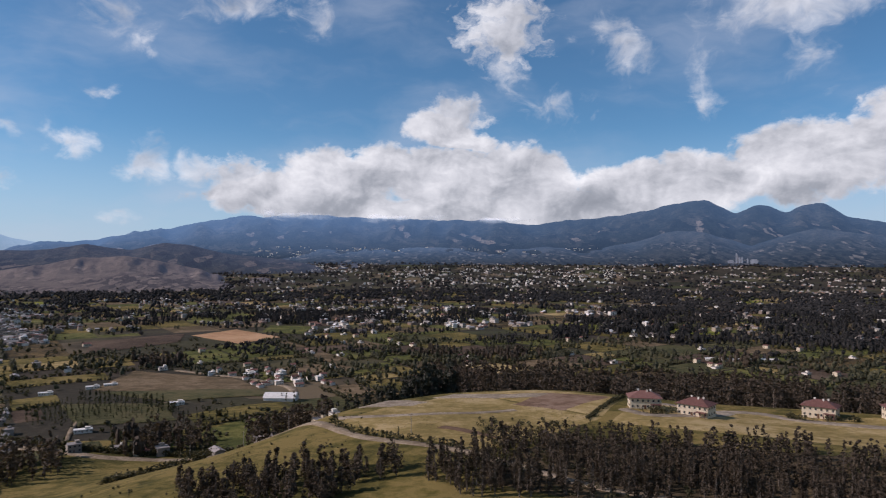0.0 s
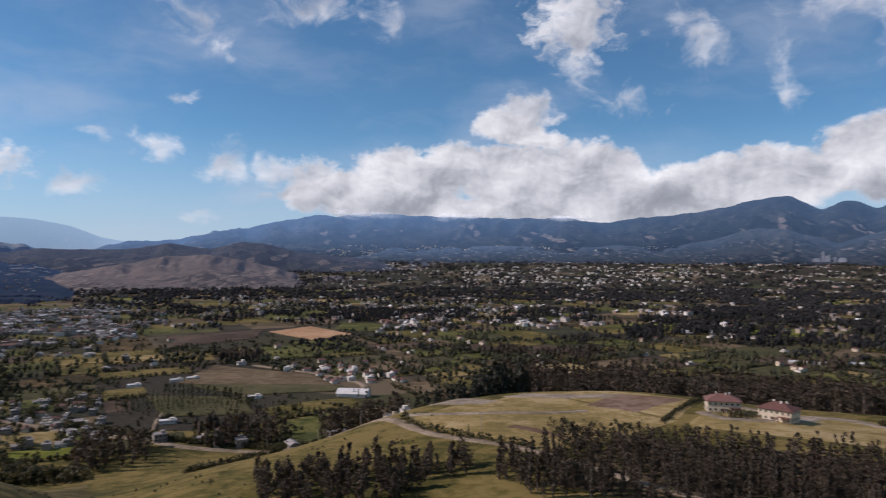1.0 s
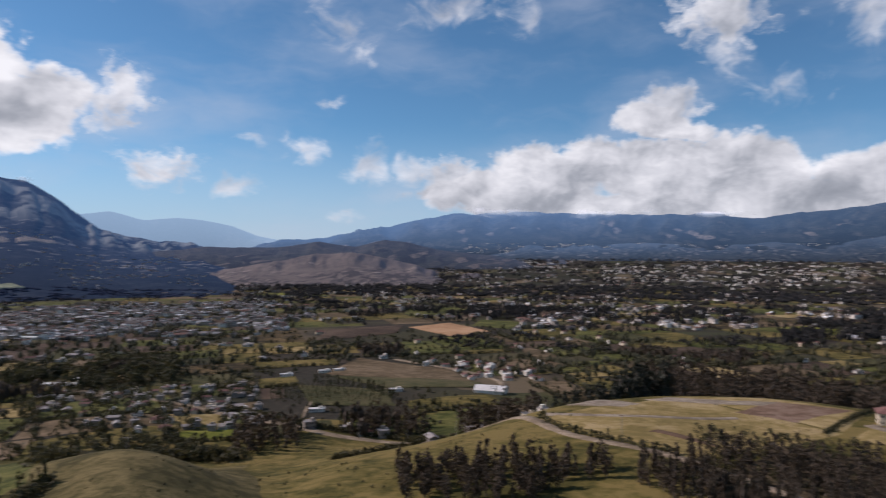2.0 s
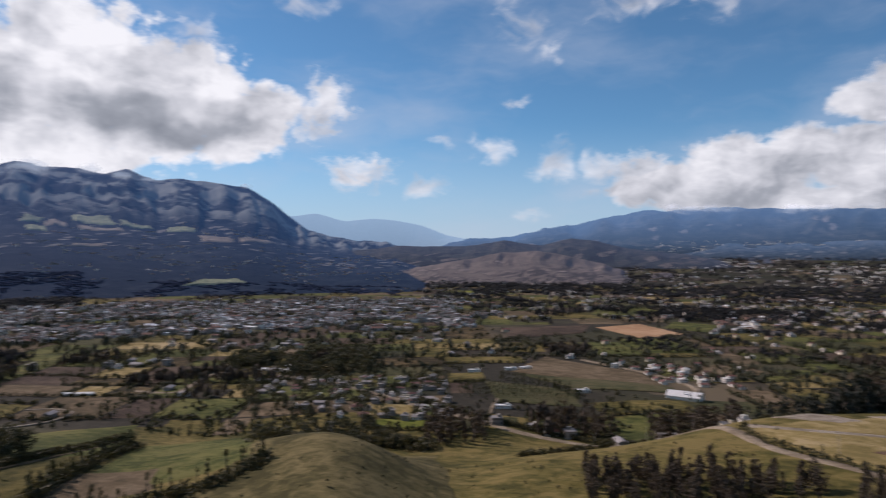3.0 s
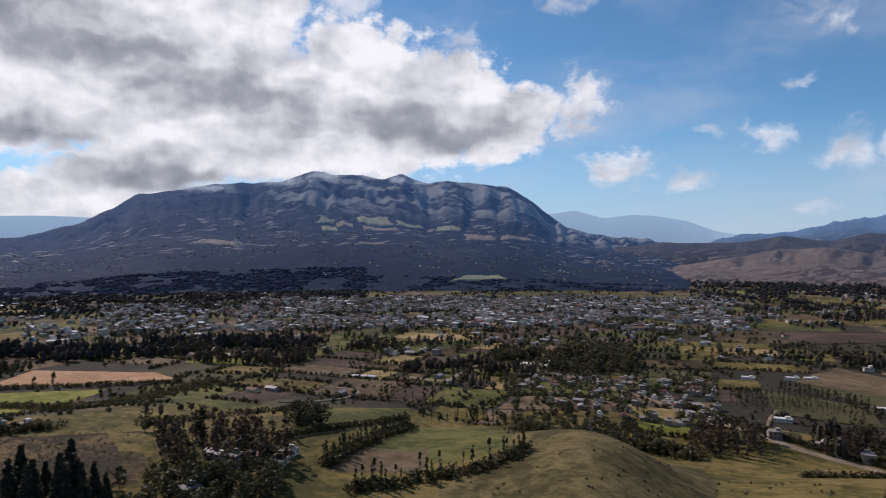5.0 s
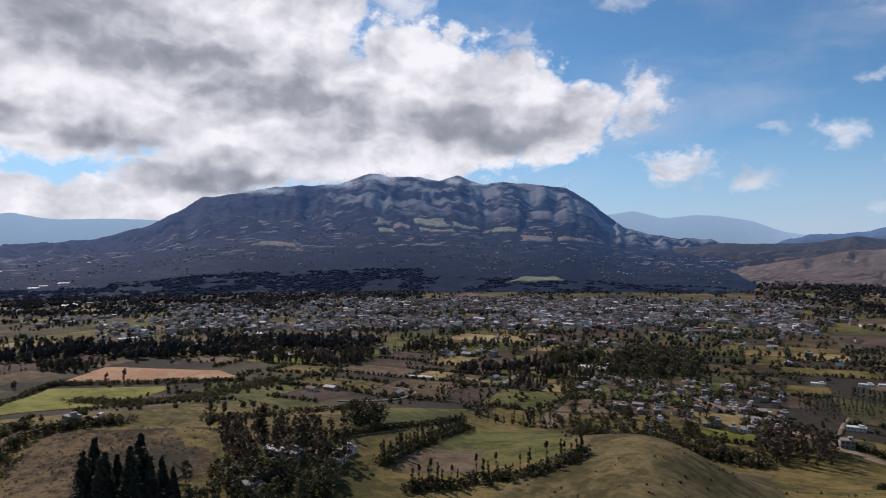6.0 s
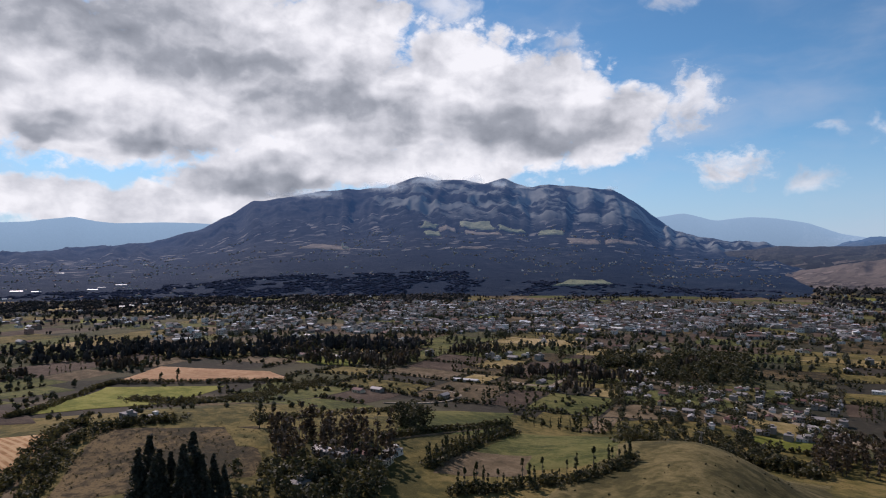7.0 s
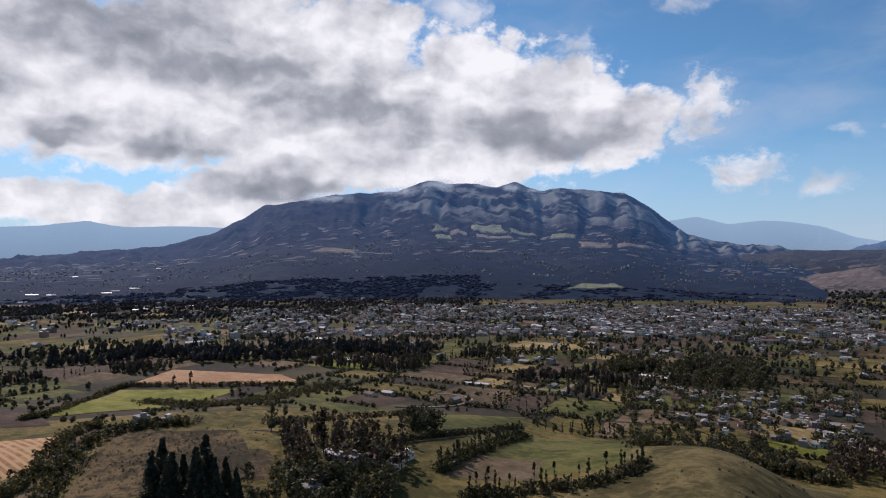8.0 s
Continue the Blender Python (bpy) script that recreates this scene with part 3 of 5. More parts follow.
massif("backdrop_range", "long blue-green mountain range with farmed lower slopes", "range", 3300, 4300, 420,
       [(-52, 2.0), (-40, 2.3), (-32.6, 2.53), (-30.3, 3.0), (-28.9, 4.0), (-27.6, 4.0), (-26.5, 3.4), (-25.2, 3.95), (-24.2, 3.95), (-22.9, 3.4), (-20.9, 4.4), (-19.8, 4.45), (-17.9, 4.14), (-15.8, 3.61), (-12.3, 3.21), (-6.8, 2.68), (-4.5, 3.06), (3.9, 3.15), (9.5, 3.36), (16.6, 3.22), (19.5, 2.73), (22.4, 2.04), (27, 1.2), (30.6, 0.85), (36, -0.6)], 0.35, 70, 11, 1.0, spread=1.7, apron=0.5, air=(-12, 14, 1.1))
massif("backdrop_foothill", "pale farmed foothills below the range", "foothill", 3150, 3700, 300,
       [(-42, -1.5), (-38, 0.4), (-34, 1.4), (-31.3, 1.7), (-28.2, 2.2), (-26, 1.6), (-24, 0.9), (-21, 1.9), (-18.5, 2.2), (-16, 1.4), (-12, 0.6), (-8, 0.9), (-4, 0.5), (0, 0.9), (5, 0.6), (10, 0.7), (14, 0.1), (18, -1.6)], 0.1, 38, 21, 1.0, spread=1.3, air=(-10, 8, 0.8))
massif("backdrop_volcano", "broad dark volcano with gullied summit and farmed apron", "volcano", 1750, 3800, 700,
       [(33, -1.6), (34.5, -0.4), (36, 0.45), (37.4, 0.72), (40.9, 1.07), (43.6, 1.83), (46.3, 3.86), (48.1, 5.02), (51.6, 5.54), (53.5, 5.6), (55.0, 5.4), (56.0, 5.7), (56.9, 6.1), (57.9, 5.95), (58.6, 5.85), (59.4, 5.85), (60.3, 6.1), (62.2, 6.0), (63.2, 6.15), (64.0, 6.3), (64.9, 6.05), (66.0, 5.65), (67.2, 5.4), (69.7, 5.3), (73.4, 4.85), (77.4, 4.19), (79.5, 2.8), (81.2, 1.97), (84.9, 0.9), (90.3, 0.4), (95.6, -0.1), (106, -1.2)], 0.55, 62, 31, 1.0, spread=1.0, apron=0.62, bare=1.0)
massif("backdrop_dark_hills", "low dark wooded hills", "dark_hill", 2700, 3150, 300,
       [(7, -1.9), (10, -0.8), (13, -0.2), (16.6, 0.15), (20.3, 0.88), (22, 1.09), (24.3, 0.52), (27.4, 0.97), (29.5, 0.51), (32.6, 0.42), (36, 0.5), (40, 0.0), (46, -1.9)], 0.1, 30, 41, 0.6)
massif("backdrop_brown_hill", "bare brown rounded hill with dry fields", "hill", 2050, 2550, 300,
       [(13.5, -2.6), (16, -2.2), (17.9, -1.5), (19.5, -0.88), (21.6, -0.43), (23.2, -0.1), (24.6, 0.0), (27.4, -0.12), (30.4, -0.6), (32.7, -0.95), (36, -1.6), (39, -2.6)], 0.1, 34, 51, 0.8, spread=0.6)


# ================= plots of land and tracks =================
def draped(corners, lift, nu=14, nv=14, wobble=0.0, seed=0):
    """A four-cornered piece of land laid over the ground: corners as (x, y) round about."""
    c = np.array(corners, float)
    s, t = np.meshgrid(np.linspace(0, 1, nu), np.linspace(0, 1, nv), indexing="ij")
    x = (1 - s) * (1 - t) * c[0, 0] + s * (1 - t) * c[1, 0] + s * t * c[2, 0] + (1 - s) * t * c[3, 0]
    y = (1 - s) * (1 - t) * c[0, 1] + s * (1 - t) * c[1, 1] + s * t * c[2, 1] + (1 - s) * t * c[3, 1]
    if wobble:
        x, y = x + wobble * (fractal(x / 30, y / 30, seed, 4) - 0.5), y + wobble * (fractal(x / 30 + 40, y / 30, seed + 1, 4) - 0.5)
    z = height(x, y) + lift
    z[0], z[-1], z[:, 0], z[:, -1] = z[0] - 0.5, z[-1] - 0.5, z[:, 0] - 0.5, z[:, -1] - 0.5
    v = np.stack([x, y, z], -1).reshape(-1, 3)
    q = sheet(nu, nv)
    e1, e2 = c[1] - c[0], c[3] - c[0]
    return v, (q if e1[0] * e2[1] - e1[1] * e2[0] > 0 else q[:, ::-1])


TAKEN = []  # plots set by hand: (middle x, middle y, corners)


def plot(name, label, mat, *corners, lift=0.09, wobble=6.0, fine=24):
    """A field by four (bearing, distance) corners."""
    pts = [polar(*c) for c in corners]
    me = mesh_of(name, *draped(pts, lift + 0.012 * len(TAKEN), fine, fine, wobble, len(TAKEN)), [mat])
    smooth_shade(me)
    TAKEN.append(np.array(pts))
    return tagged(new(name, me), label, "field", kind="structure")


def inside(x, y, quad):
    """Which of the places lie in a four-cornered plot."""
    hit, side = np.ones(np.shape(x), bool), None
    area = sum(quad[k][0] * quad[(k + 1) % 4][1] - quad[(k + 1) % 4][0] * quad[k][1] for k in range(4))
    for k in range(4):
        (ax, ay), (bx, by) = quad[k], quad[(k + 1) % 4]
        hit &= ((bx - ax) * (y - ay) - (by - ay) * (x - ax)) * np.sign(area) > 0
    return hit


def taken(x, y):
    hit = np.zeros(np.shape(x), bool)
    for quad in TAKEN:
        hit |= inside(x, y, quad)
    return hit


def curve_of(points, step=4.0):
    """A smooth line through (bearing, distance) points."""
    p = np.array([polar(*q) for q in points])
    t = np.arange(len(p))
    tt = np.linspace(0, len(p) - 1, max(4, int(np.hypot(*np.diff(p, axis=0).T).sum() / step)))
    k = np.clip(tt.astype(int), 0, len(p) - 2)
    f = (tt - k)[:, None]
    p0, p1, p2, p3 = p[np.maximum(k - 1, 0)], p[k], p[k + 1], p[np.minimum(k + 2, len(p) - 1)]
    return 0.5 * (2 * p1 + (p2 - p0) * f + (2 * p0 - 5 * p1 + 4 * p2 - p3) * f**2 + (3 * p1 - p0 - 3 * p2 + p3) * f**3)


ROADS = []


def track(name, label, width, *points, mat="track", lift=0.17):
    c = curve_of(points)
    g = np.gradient(c, axis=0)
    n = np.stack([-g[:, 1], g[:, 0]], 1) / np.hypot(*g.T)[:, None]
    wob = width * (0.85 + 0.3 * fractal(np.arange(len(c)) / 25.0, np.zeros(len(c)), 77, 3))[:, None]
    sides = [c + n * wob * s for s in (-0.56, -0.48, 0.48, 0.56)]
    v = np.stack([np.c_[s, height(s[:, 0], s[:, 1]) + lift + 0.12 - dip] for s, dip in zip(sides, (0.5, 0, 0, 0.5))], 1).reshape(-1, 3)
    me = mesh_of(name, v, sheet(len(c), 4)[:, ::-1], [mat])
    smooth_shade(me)
    ROADS.append(c)
    return tagged(new(name, me), label, "road", kind="structure")


def near_road(x, y, gap):
    hit = np.zeros(np.shape(x), bool)
    for c in ROADS:
        hit |= (np.hypot(x[:, None] - c[None, ::2, 0], y[:, None] - c[None, ::2, 1]) < gap).any(1)
    return hit


def hillside():
    """Rough grass over the near hill shoulder, a thin skin on the ground."""
    bs, ds = np.linspace(-42, 104, 240), np.linspace(190, 470, 60)
    b, d = np.meshgrid(np.radians(bs), ds, indexing="ij")
    d = d + 30 * (fractal(b * 9, d / 90, 61, 4) - 0.5)
    x, y = -d * np.sin(b), d * np.cos(b)
    me = mesh_of("hillside", np.stack([x, y, height(x, y) - 0.2], -1).reshape(-1, 3), sheet(len(bs), len(ds))[:, ::-1], ["slope"])
    smooth_shade(me)
    return tagged(new("hillside", me), "rough olive and straw-coloured grass of the hillside", "ground", kind="structure")


hillside()
plot("meadow", "wide dry yellow-green meadow on the hill shoulder", "meadow", (9.2, 345), (-2.4, 283), (-13.2, 352), (-1.5, 408), fine=40)
plot("meadow", "dry yellow-green meadow beside the villas", "meadow", (-1.5, 408), (-13.2, 352), (-14.6, 404), (-8, 412), lift=0.08)
plot("bare_soil", "reddish bare soil patch at the edge of the meadow", "red", (-5.5, 372), (-10, 362), (-13.8, 402), (-8.6, 405), lift=0.13)
plot("plantation_floor", "dark leaf litter and scrub under the plantation", "litter", (-3, 250), (-38, 225), (-38, 325), (-9, 325), lift=0.06, fine=40)
plot("villa_lawn", "dry lawn and gravel round the tiled villas", "meadow", (-13.4, 345), (-36, 345), (-36, 430), (-14.8, 404), lift=0.06)
plot("grass_slope", "rough olive-brown grass slope", "slope", (24, 270), (-1, 240), (-2.2, 280), (10, 335), fine=40)
plot("grass_slope", "rough olive-brown grass slope by the valley road", "slope", (31, 345), (24, 300), (13, 340), (23, 395), fine=30)
plot("grassy_hill", "rounded hill of short olive grass", "hill_grass", (60, 215), (30, 225), (33, 375), (47, 345), fine=60, wobble=14)
plot("pasture", "green pasture enclosed by poplars", "pasture", (61, 300), (47.5, 300), (48, 420), (56, 410), fine=30)
plot("hay_field", "pale mown hay field beside poplars", "fallow", (63, 290), (55, 290), (54.5, 325), (61.5, 332), lift=0.14)
plot("pasture", "olive green pasture beyond the farm track", "pasture", (66, 345), (57.5, 385), (56, 480), (64, 470))
plot("grass_mound", "low yellow-green grassy mound", "slope", (77, 385), (66, 370), (66, 450), (77, 440))
plot("wheat_field", "ripe orange-tan wheat field", "wheat", (87.3, 664), (74.5, 620), (76, 668), (84.3, 728), lift=0.15)
plot("green_crop", "bright green crop field", "lush", (95, 480), (84.5, 520), (79.5, 610), (88, 640), lift=0.12)
plot("straw_field", "cut straw field with pale swaths", "straw", (99, 330), (93, 356), (91.2, 404), (99, 440), lift=0.14)
plot("scrub_slope", "rough brown and olive scrub slope", "scrub", (92.5, 292), (77, 285), (77, 372), (88.5, 398), fine=40)
plot("worn_ground", "grey trampled patch on the meadow", "grit", (6.4, 372), (2.2, 366), (0.8, 382), (4.6, 388), lift=0.12, wobble=22)
plot("worn_ground", "pale grey bare ground at the far edge of the meadow", "grit", (1.5, 396), (-7.5, 392), (-8.5, 404), (-1, 408), lift=0.12, wobble=16)
plot("earth_bank", "low broken earth bank on the meadow", "red", (1.0, 318), (-4.6, 304), (-4.2, 311), (0.4, 324), lift=0.13, wobble=10)
plot("dry_strip", "narrow dry grass strip by the lone tree", "slope", (79, 330), (76, 320), (76.5, 360), (80, 385), lift=0.14)
plot("dark_field", "dark bare field behind the straw", "plough", (98, 470), (92.5, 452), (93.2, 500), (99, 540), lift=0.14)
plot("golden_field", "pale golden stubble field", "wheat", (19.9, 1030), (16.5, 918), (13.2, 980), (16.6, 1098), lift=0.15)
plot("green_field", "small olive field beside the stubble", "pasture", (14.6, 1050), (11.3, 1010), (10.6, 1120), (14, 1150), lift=0.15)
plot("ploughed_field", "dark ploughed field", "plough", (27.4, 880), (20.8, 960), (20.4, 1060), (26.8, 1010), lift=0.15)
plot("brown_field", "brown ploughed field between hedges", "fallow", (26.8, 640), (14.2, 585), (16.5, 660), (24, 730), lift=0.15)
plot("crop_field", "green and brown row crop", "crop", (21.5, 560), (13.5, 560), (13.9, 590), (26.6, 632), lift=0.14)
plot("crop_field", "olive row crop by the low houses", "crop", (28, 505), (21, 500), (21.6, 555), (29, 590), lift=0.14)

track("road", "pale dirt road past the meadow", 5.0, (12.2, 372), (9.5, 342), (6.7, 314), (2.5, 297), (-2.1, 283), (-7, 266), (-12.2, 251), (-17.8, 246), (-24, 240))
track("road", "pale valley road past the village", 5.5, (46, 640), (40, 560), (36.6, 522), (34.4, 496), (30, 458), (26.2, 428), (21.5, 411), (18.2, 392), (15.5, 378), (12.2, 372))
track("road", "pale lane through the housing estate", 6.0, (21, 720), (18.7, 690), (15.5, 655), (12.5, 600), (12.2, 560))
track("drive", "pale gravel drive between the villas", 7.0, (-15.5, 392), (-18, 398), (-21, 392), (-23, 402), (-25, 404), (-27, 398), (-34, 398), mat="grit", lift=0.15)
track("path", "worn pale path over the meadow", 4.0, (8.6, 352), (4, 345), (-1.5, 350), (-6, 362), mat="grit", lift=0.18)
track("path", "winding pale farm path", 2.4, (67, 500), (64.5, 505), (62, 515), (60.6, 535), (61.6, 552), (63.5, 556), mat="grit")
track("lane", "pale lane among the village trees", 5.0, (56.5, 600), (53.5, 575), (52, 620), (50.5, 660))
track("lane", "pale lane across the crops", 2.6, (28.5, 470), (27.6, 520), (25, 545), (21.5, 560), (19, 600), (17.2, 640))
track("drive", "pale gravel loop before the villas", 6.0, (-14.6, 372), (-16.5, 362), (-19, 368), (-21.5, 382), (-22.5, 395), mat="grit", lift=0.15)
track("farm_track", "narrow farm track along the pasture", 2.2, (67, 330), (63.5, 352), (60, 385), (57.5, 425), mat="fallow")
track("ditch_path", "earth path beside the hedge", 4.0, (94.5, 300), (93.5, 340), (91.3, 380), (89.6, 412), mat="fallow")

# ================= trees =================
rs = np.random.RandomState(7)


def leaves(rng, n, size, shape):
    """n ragged leaf sprays in a crown; shape gives each a place."""
    c = shape(rng, n)
    a, b = rng.normal(size=(n, 3)), rng.normal(size=(n, 3))
    a /= np.linalg.norm(a, axis=1)[:, None]
    b -= a * (a * b).sum(1)[:, None]
    b /= np.linalg.norm(b, axis=1)[:, None]
    sz = size * rng.uniform(0.6, 1.3, (n, 1))
    corner = [c - a * sz - b * sz * 0.5, c + a * sz * 0.3 - b * sz * 0.8, c + a * sz + b * sz * 0.4, c - a * sz * 0.2 + b * sz * 0.9]
    return np.stack(corner, 1).reshape(-1, 3), np.arange(4 * n).reshape(-1, 4)


def stem(pts, radii, sides=5):
    """A tapered limb through the points."""
    pts, k = np.asarray(pts, float), np.arange(sides) * 2 * np.pi / sides
    v = np.concatenate([p + r * np.stack([np.cos(k), np.sin(k), 0 * k], 1) for p, r in zip(pts, radii)])
    q = [(i * sides + j, i * sides + (j + 1) % sides, (i + 1) * sides + (j + 1) % sides, (i + 1) * sides + j) for i in range(len(pts) - 1) for j in range(sides)]
    return v, np.array(q)


def lobes(rng, h, r, low, count, column):
    """Crown lobes along the stem: middles and radii."""
    z = h * np.sort(rng.uniform(low, 0.95, count) ** (1.3 if column == "cone" else 1.0))
    f = (z / h - low) / (1 - low)
    out = r * (1 - 0.97 * f if column == "cone" else 1 - 0.75 * f if column else np.sin(np.pi * np.clip(f * 0.9 + 0.08, 0, 1)))
    ang = rng.uniform(0, 2 * np.pi, count)
    mid = np.stack([np.cos(ang) * out * 0.6, np.sin(ang) * out * 0.6, z], 1)
    return mid, np.maximum(out * (0.42 if column == "cone" else 0.62), (0.08 if column == "cone" else 0.12 if column else 0.25) * r) * rng.uniform(0.75, 1.25, count)


def tree_shape(seed, h, r, low, n, size, count=9, column=False, limbs=True):
    """A tree: (trunk, crown) as verts and quads."""
    rng = np.random.RandomState(seed)
    mid, rad = lobes(rng, h, r, low, count, column)

    def shape(g, m):
        k = g.randint(0, count, m)
        p = g.normal(size=(m, 3))
        p *= (g.uniform(0.55, 1.0, (m, 1)) / np.linalg.norm(p, axis=1)[:, None])
        return mid[k] + p * rad[k][:, None] * (1, 1, 1.25)

    bend = rng.normal(size=2) * 0.03 * h
    trunk = [stem([(0, 0, -0.8), (bend[0] * 0.5, bend[1] * 0.5, h * 0.45), (bend[0] * 0.2, bend[1] * 0.2, h * 0.92)], [0.022 * h, 0.014 * h, 0.004 * h])]
    if limbs is None:
        trunk = [stem([(0, 0, -0.8), (0, 0, h * 0.8)], [0.02 * h, 0.005 * h], 3)]
    if limbs:
        for k in range(0, count, 2):
            z = max(mid[k][2] * 0.72, h * low * 0.8)
            trunk.append(stem([(0, 0, z), mid[k]], [0.007 * h, 0.003 * h], 3))
    crown = leaves(rng, n, size, shape)
    if n < 20:  # trees for a crowd: the inner crown is one lumpy mass, with the sprays round it
        f = np.array([0.0, 0.3, 0.68, 1.0])
        wide = r * np.array((0.3, 0.6, 0.48, 0.06) if column else (0.32, 0.74, 0.64, 0.1))
        turn = np.arange(5) * np.pi / 2.5
        lump = rng.uniform(0.7, 1.15, (4, 5))
        ring = np.stack([(np.cos(turn) * wide[:, None] * lump), (np.sin(turn) * wide[:, None] * lump), np.repeat((h * (low + (0.86 - low) * f))[:, None], 5, 1) + rng.normal(size=(4, 5)) * 0.03 * h], -1)
        q = [(i * 5 + j, i * 5 + (j + 1) % 5, (i + 1) * 5 + (j + 1) % 5, (i + 1) * 5 + j) for i in range(3) for j in range(5)]
        crown = merged(crown, (ring.reshape(-1, 3), np.array(q)))
    return merged(*trunk), crown


def whole(trunk, crown, leaf_slot=0):
    """Trunk and crown as a template for stuff: slot 0 leaves, slot 1 bark."""
    v, q = merged(crown, trunk)
    return v, q, np.r_[np.full(len(crown[1]), leaf_slot), np.full(len(trunk[1]), 1)]


def lay(x, y):
    return np.stack([x, y, height(x, y)], 1)


def stuff(name, label, category, templates, mats, x, y, scale, rng, zoff=0.0, tall=None):
    if not len(x):
        return None
    places = lay(x, y) + (0, 0, zoff)
    sc = np.stack([scale, scale if tall is None else tall], 1)
    v, q, m = strewn(templates, rng.randint(0, len(templates), len(x)), places, sc, rng.uniform(0, 6.28, len(x)))
    return tagged(new(name, mesh_of(name, v, q, mats, m)), label, category, kind="stuff")


EUCA_FAR = [whole(*tree_shape(s, 10.5, 2.6, 0.08, 10, 1.3, 6, s % 3 == 0, limbs=None)) for s in range(20, 26)]
EUCA_MID = [whole(*tree_shape(s, 14, 2.5, 0.10, 76, 0.68, 13, s % 2 == 0, limbs=None)) for s in range(30, 36)]
ROUND_FAR = [whole(*tree_shape(s, 7, 2.8, 0.08, 10, 1.2, 5, limbs=None)) for s in range(40, 44)]
ROUND_MID = [whole(*tree_shape(s, 8, 3.3, 0.10, 130, 0.62, 12, limbs=False)) for s in range(45, 50)]
POPLAR_MID = [whole(*tree_shape(s, 10, 1.2, 0.06, 30, 0.8, 8, True, limbs=None)) for s in range(50, 54)]
POPLAR_FAR = [whole(*tree_shape(s, 10, 1.3, 0.08, 12, 1.0, 4, True, limbs=False)) for s in range(55, 58)]
PINE_MID = [whole(*tree_shape(s, 22, 5.2, 0.03, 260, 1.1, 24, "cone", limbs=False)) for s in range(60, 63)]
CLUMP_FAR = [whole(*tree_shape(s, 6, 4.2, 0.0, 3, 1.6, 4, limbs=None)) for s in range(75, 79)]
BUSH_NEAR = [whole(*tree_shape(s, 2.4, 1.7, 0.02, 46, 0.36, 7, limbs=None)) for s in range(70, 74)]
BUSH = [whole(*tree_shape(s, 2.4, 1.7, 0.05, 13, 0.72, 5, limbs=None)) for s in range(65, 69)]


def tree_thing(name, label, seed, h, r, low, n, size, mat, count=10, column=False):
    """A single tree with trunk and crown as parts, at the world's middle."""
    root = tagged(new(name), label, "tree")
    trunk, crown = tree_shape(seed, h, r, low, n, size, count, column)
    part("trunk", trunk, "bark", root)
    part("crown", crown, mat, root)
    return root


def plant(protos, places, scales, group, rng):
    """Single trees: the first ones are set in place, the rest copied from them."""
    used = set()
    for (x, y), s in zip(places, scales):
        k = len(used) if len(used) < len(protos) else rng.randint(len(protos))
        m = Matrix.Translation((x, y, float(height(x, y)))) @ Matrix.Rotation(rng.uniform(0, 6.28), 4, "Z")
        if k in used:
            ob = copy_thing(protos[k], m @ Matrix.Scale(s, 4))
            ob.matrix_basis = m @ Matrix.Scale(s, 4)
        else:
            ob = protos[k]
            ob.matrix_basis = m @ Matrix.Scale(s, 4)
            used.add(k)
        tagged(ob, group=group)


def scatter(rng, b0, b1, d0, d1, spacing, clump=0.0, seed=0):
    """Random places in a sector, one per spacing x spacing metres, thinned by a blotchy noise."""
    area = abs(radians(b1 - b0)) * (d1**2 - d0**2) / 2
    n = int(area / spacing**2)
    b, d = np.radians(rng.uniform(b0, b1, n)), np.sqrt(rng.uniform(d0**2, d1**2, n))
    x, y = -d * np.sin(b), d * np.cos(b)
    if clump:
        keep = fractal(x / 60, y / 60, 90 + seed, 4) > clump
        x, y = x[keep], y[keep]
    return x, y


# the eucalypt plantation below the villas: its nearest trees are single things
fx, fy = scatter(rs, -37, 1.5, 236, 318, 4.6, 0.36, 1)
keep = (~near_road(fx, fy, 3.5)) & ~((bearing_of(fx, fy) > -4) & (np.hypot(fx, fy) > 272)) & ~((bearing_of(fx, fy) > -13) & (np.hypot(fx, fy) > 312 + (bearing_of(fx, fy) + 13) * -1.2))
fx, fy = fx[keep], fy[keep]
order = np.argsort(np.hypot(fx, fy))
near_n = order[:280]
protos = [tree_thing("eucalyptus_tree", "slender dark eucalyptus tree with ragged crown", 100 + k, 15, 2.0, 0.10, 560, 0.31, "euca", 22, k % 4 > 0) for k in range(7)]
plant(protos, np.stack([fx, fy], 1)[near_n], rs.uniform(0.5, 0.95, 280), "eucalyptus plantation", rs)
rest = order[280:]
stuff("plantation_trees", "dense dark eucalyptus plantation below the villas", "trees", EUCA_MID, ["euca", "bark"], fx[rest], fy[rest], rs.uniform(0.45, 0.8, len(rest)), rs)

# woods and rows set by hand
bx, by = scatter(rs, 3.5, 21, 238, 276, 5.2, 0.34, 2)
protos = [tree_thing("eucalyptus_tree", "young eucalyptus tree on the grass slope", 120 + k, 12.5, 2.5, 0.12, 460, 0.36, "euca", 18, k % 2 > 0) for k in range(4)]
plant(protos, np.stack([bx, by], 1), rs.uniform(0.6, 1.1, len(bx)), "eucalyptus grove on the slope", rs)

WOODS = []


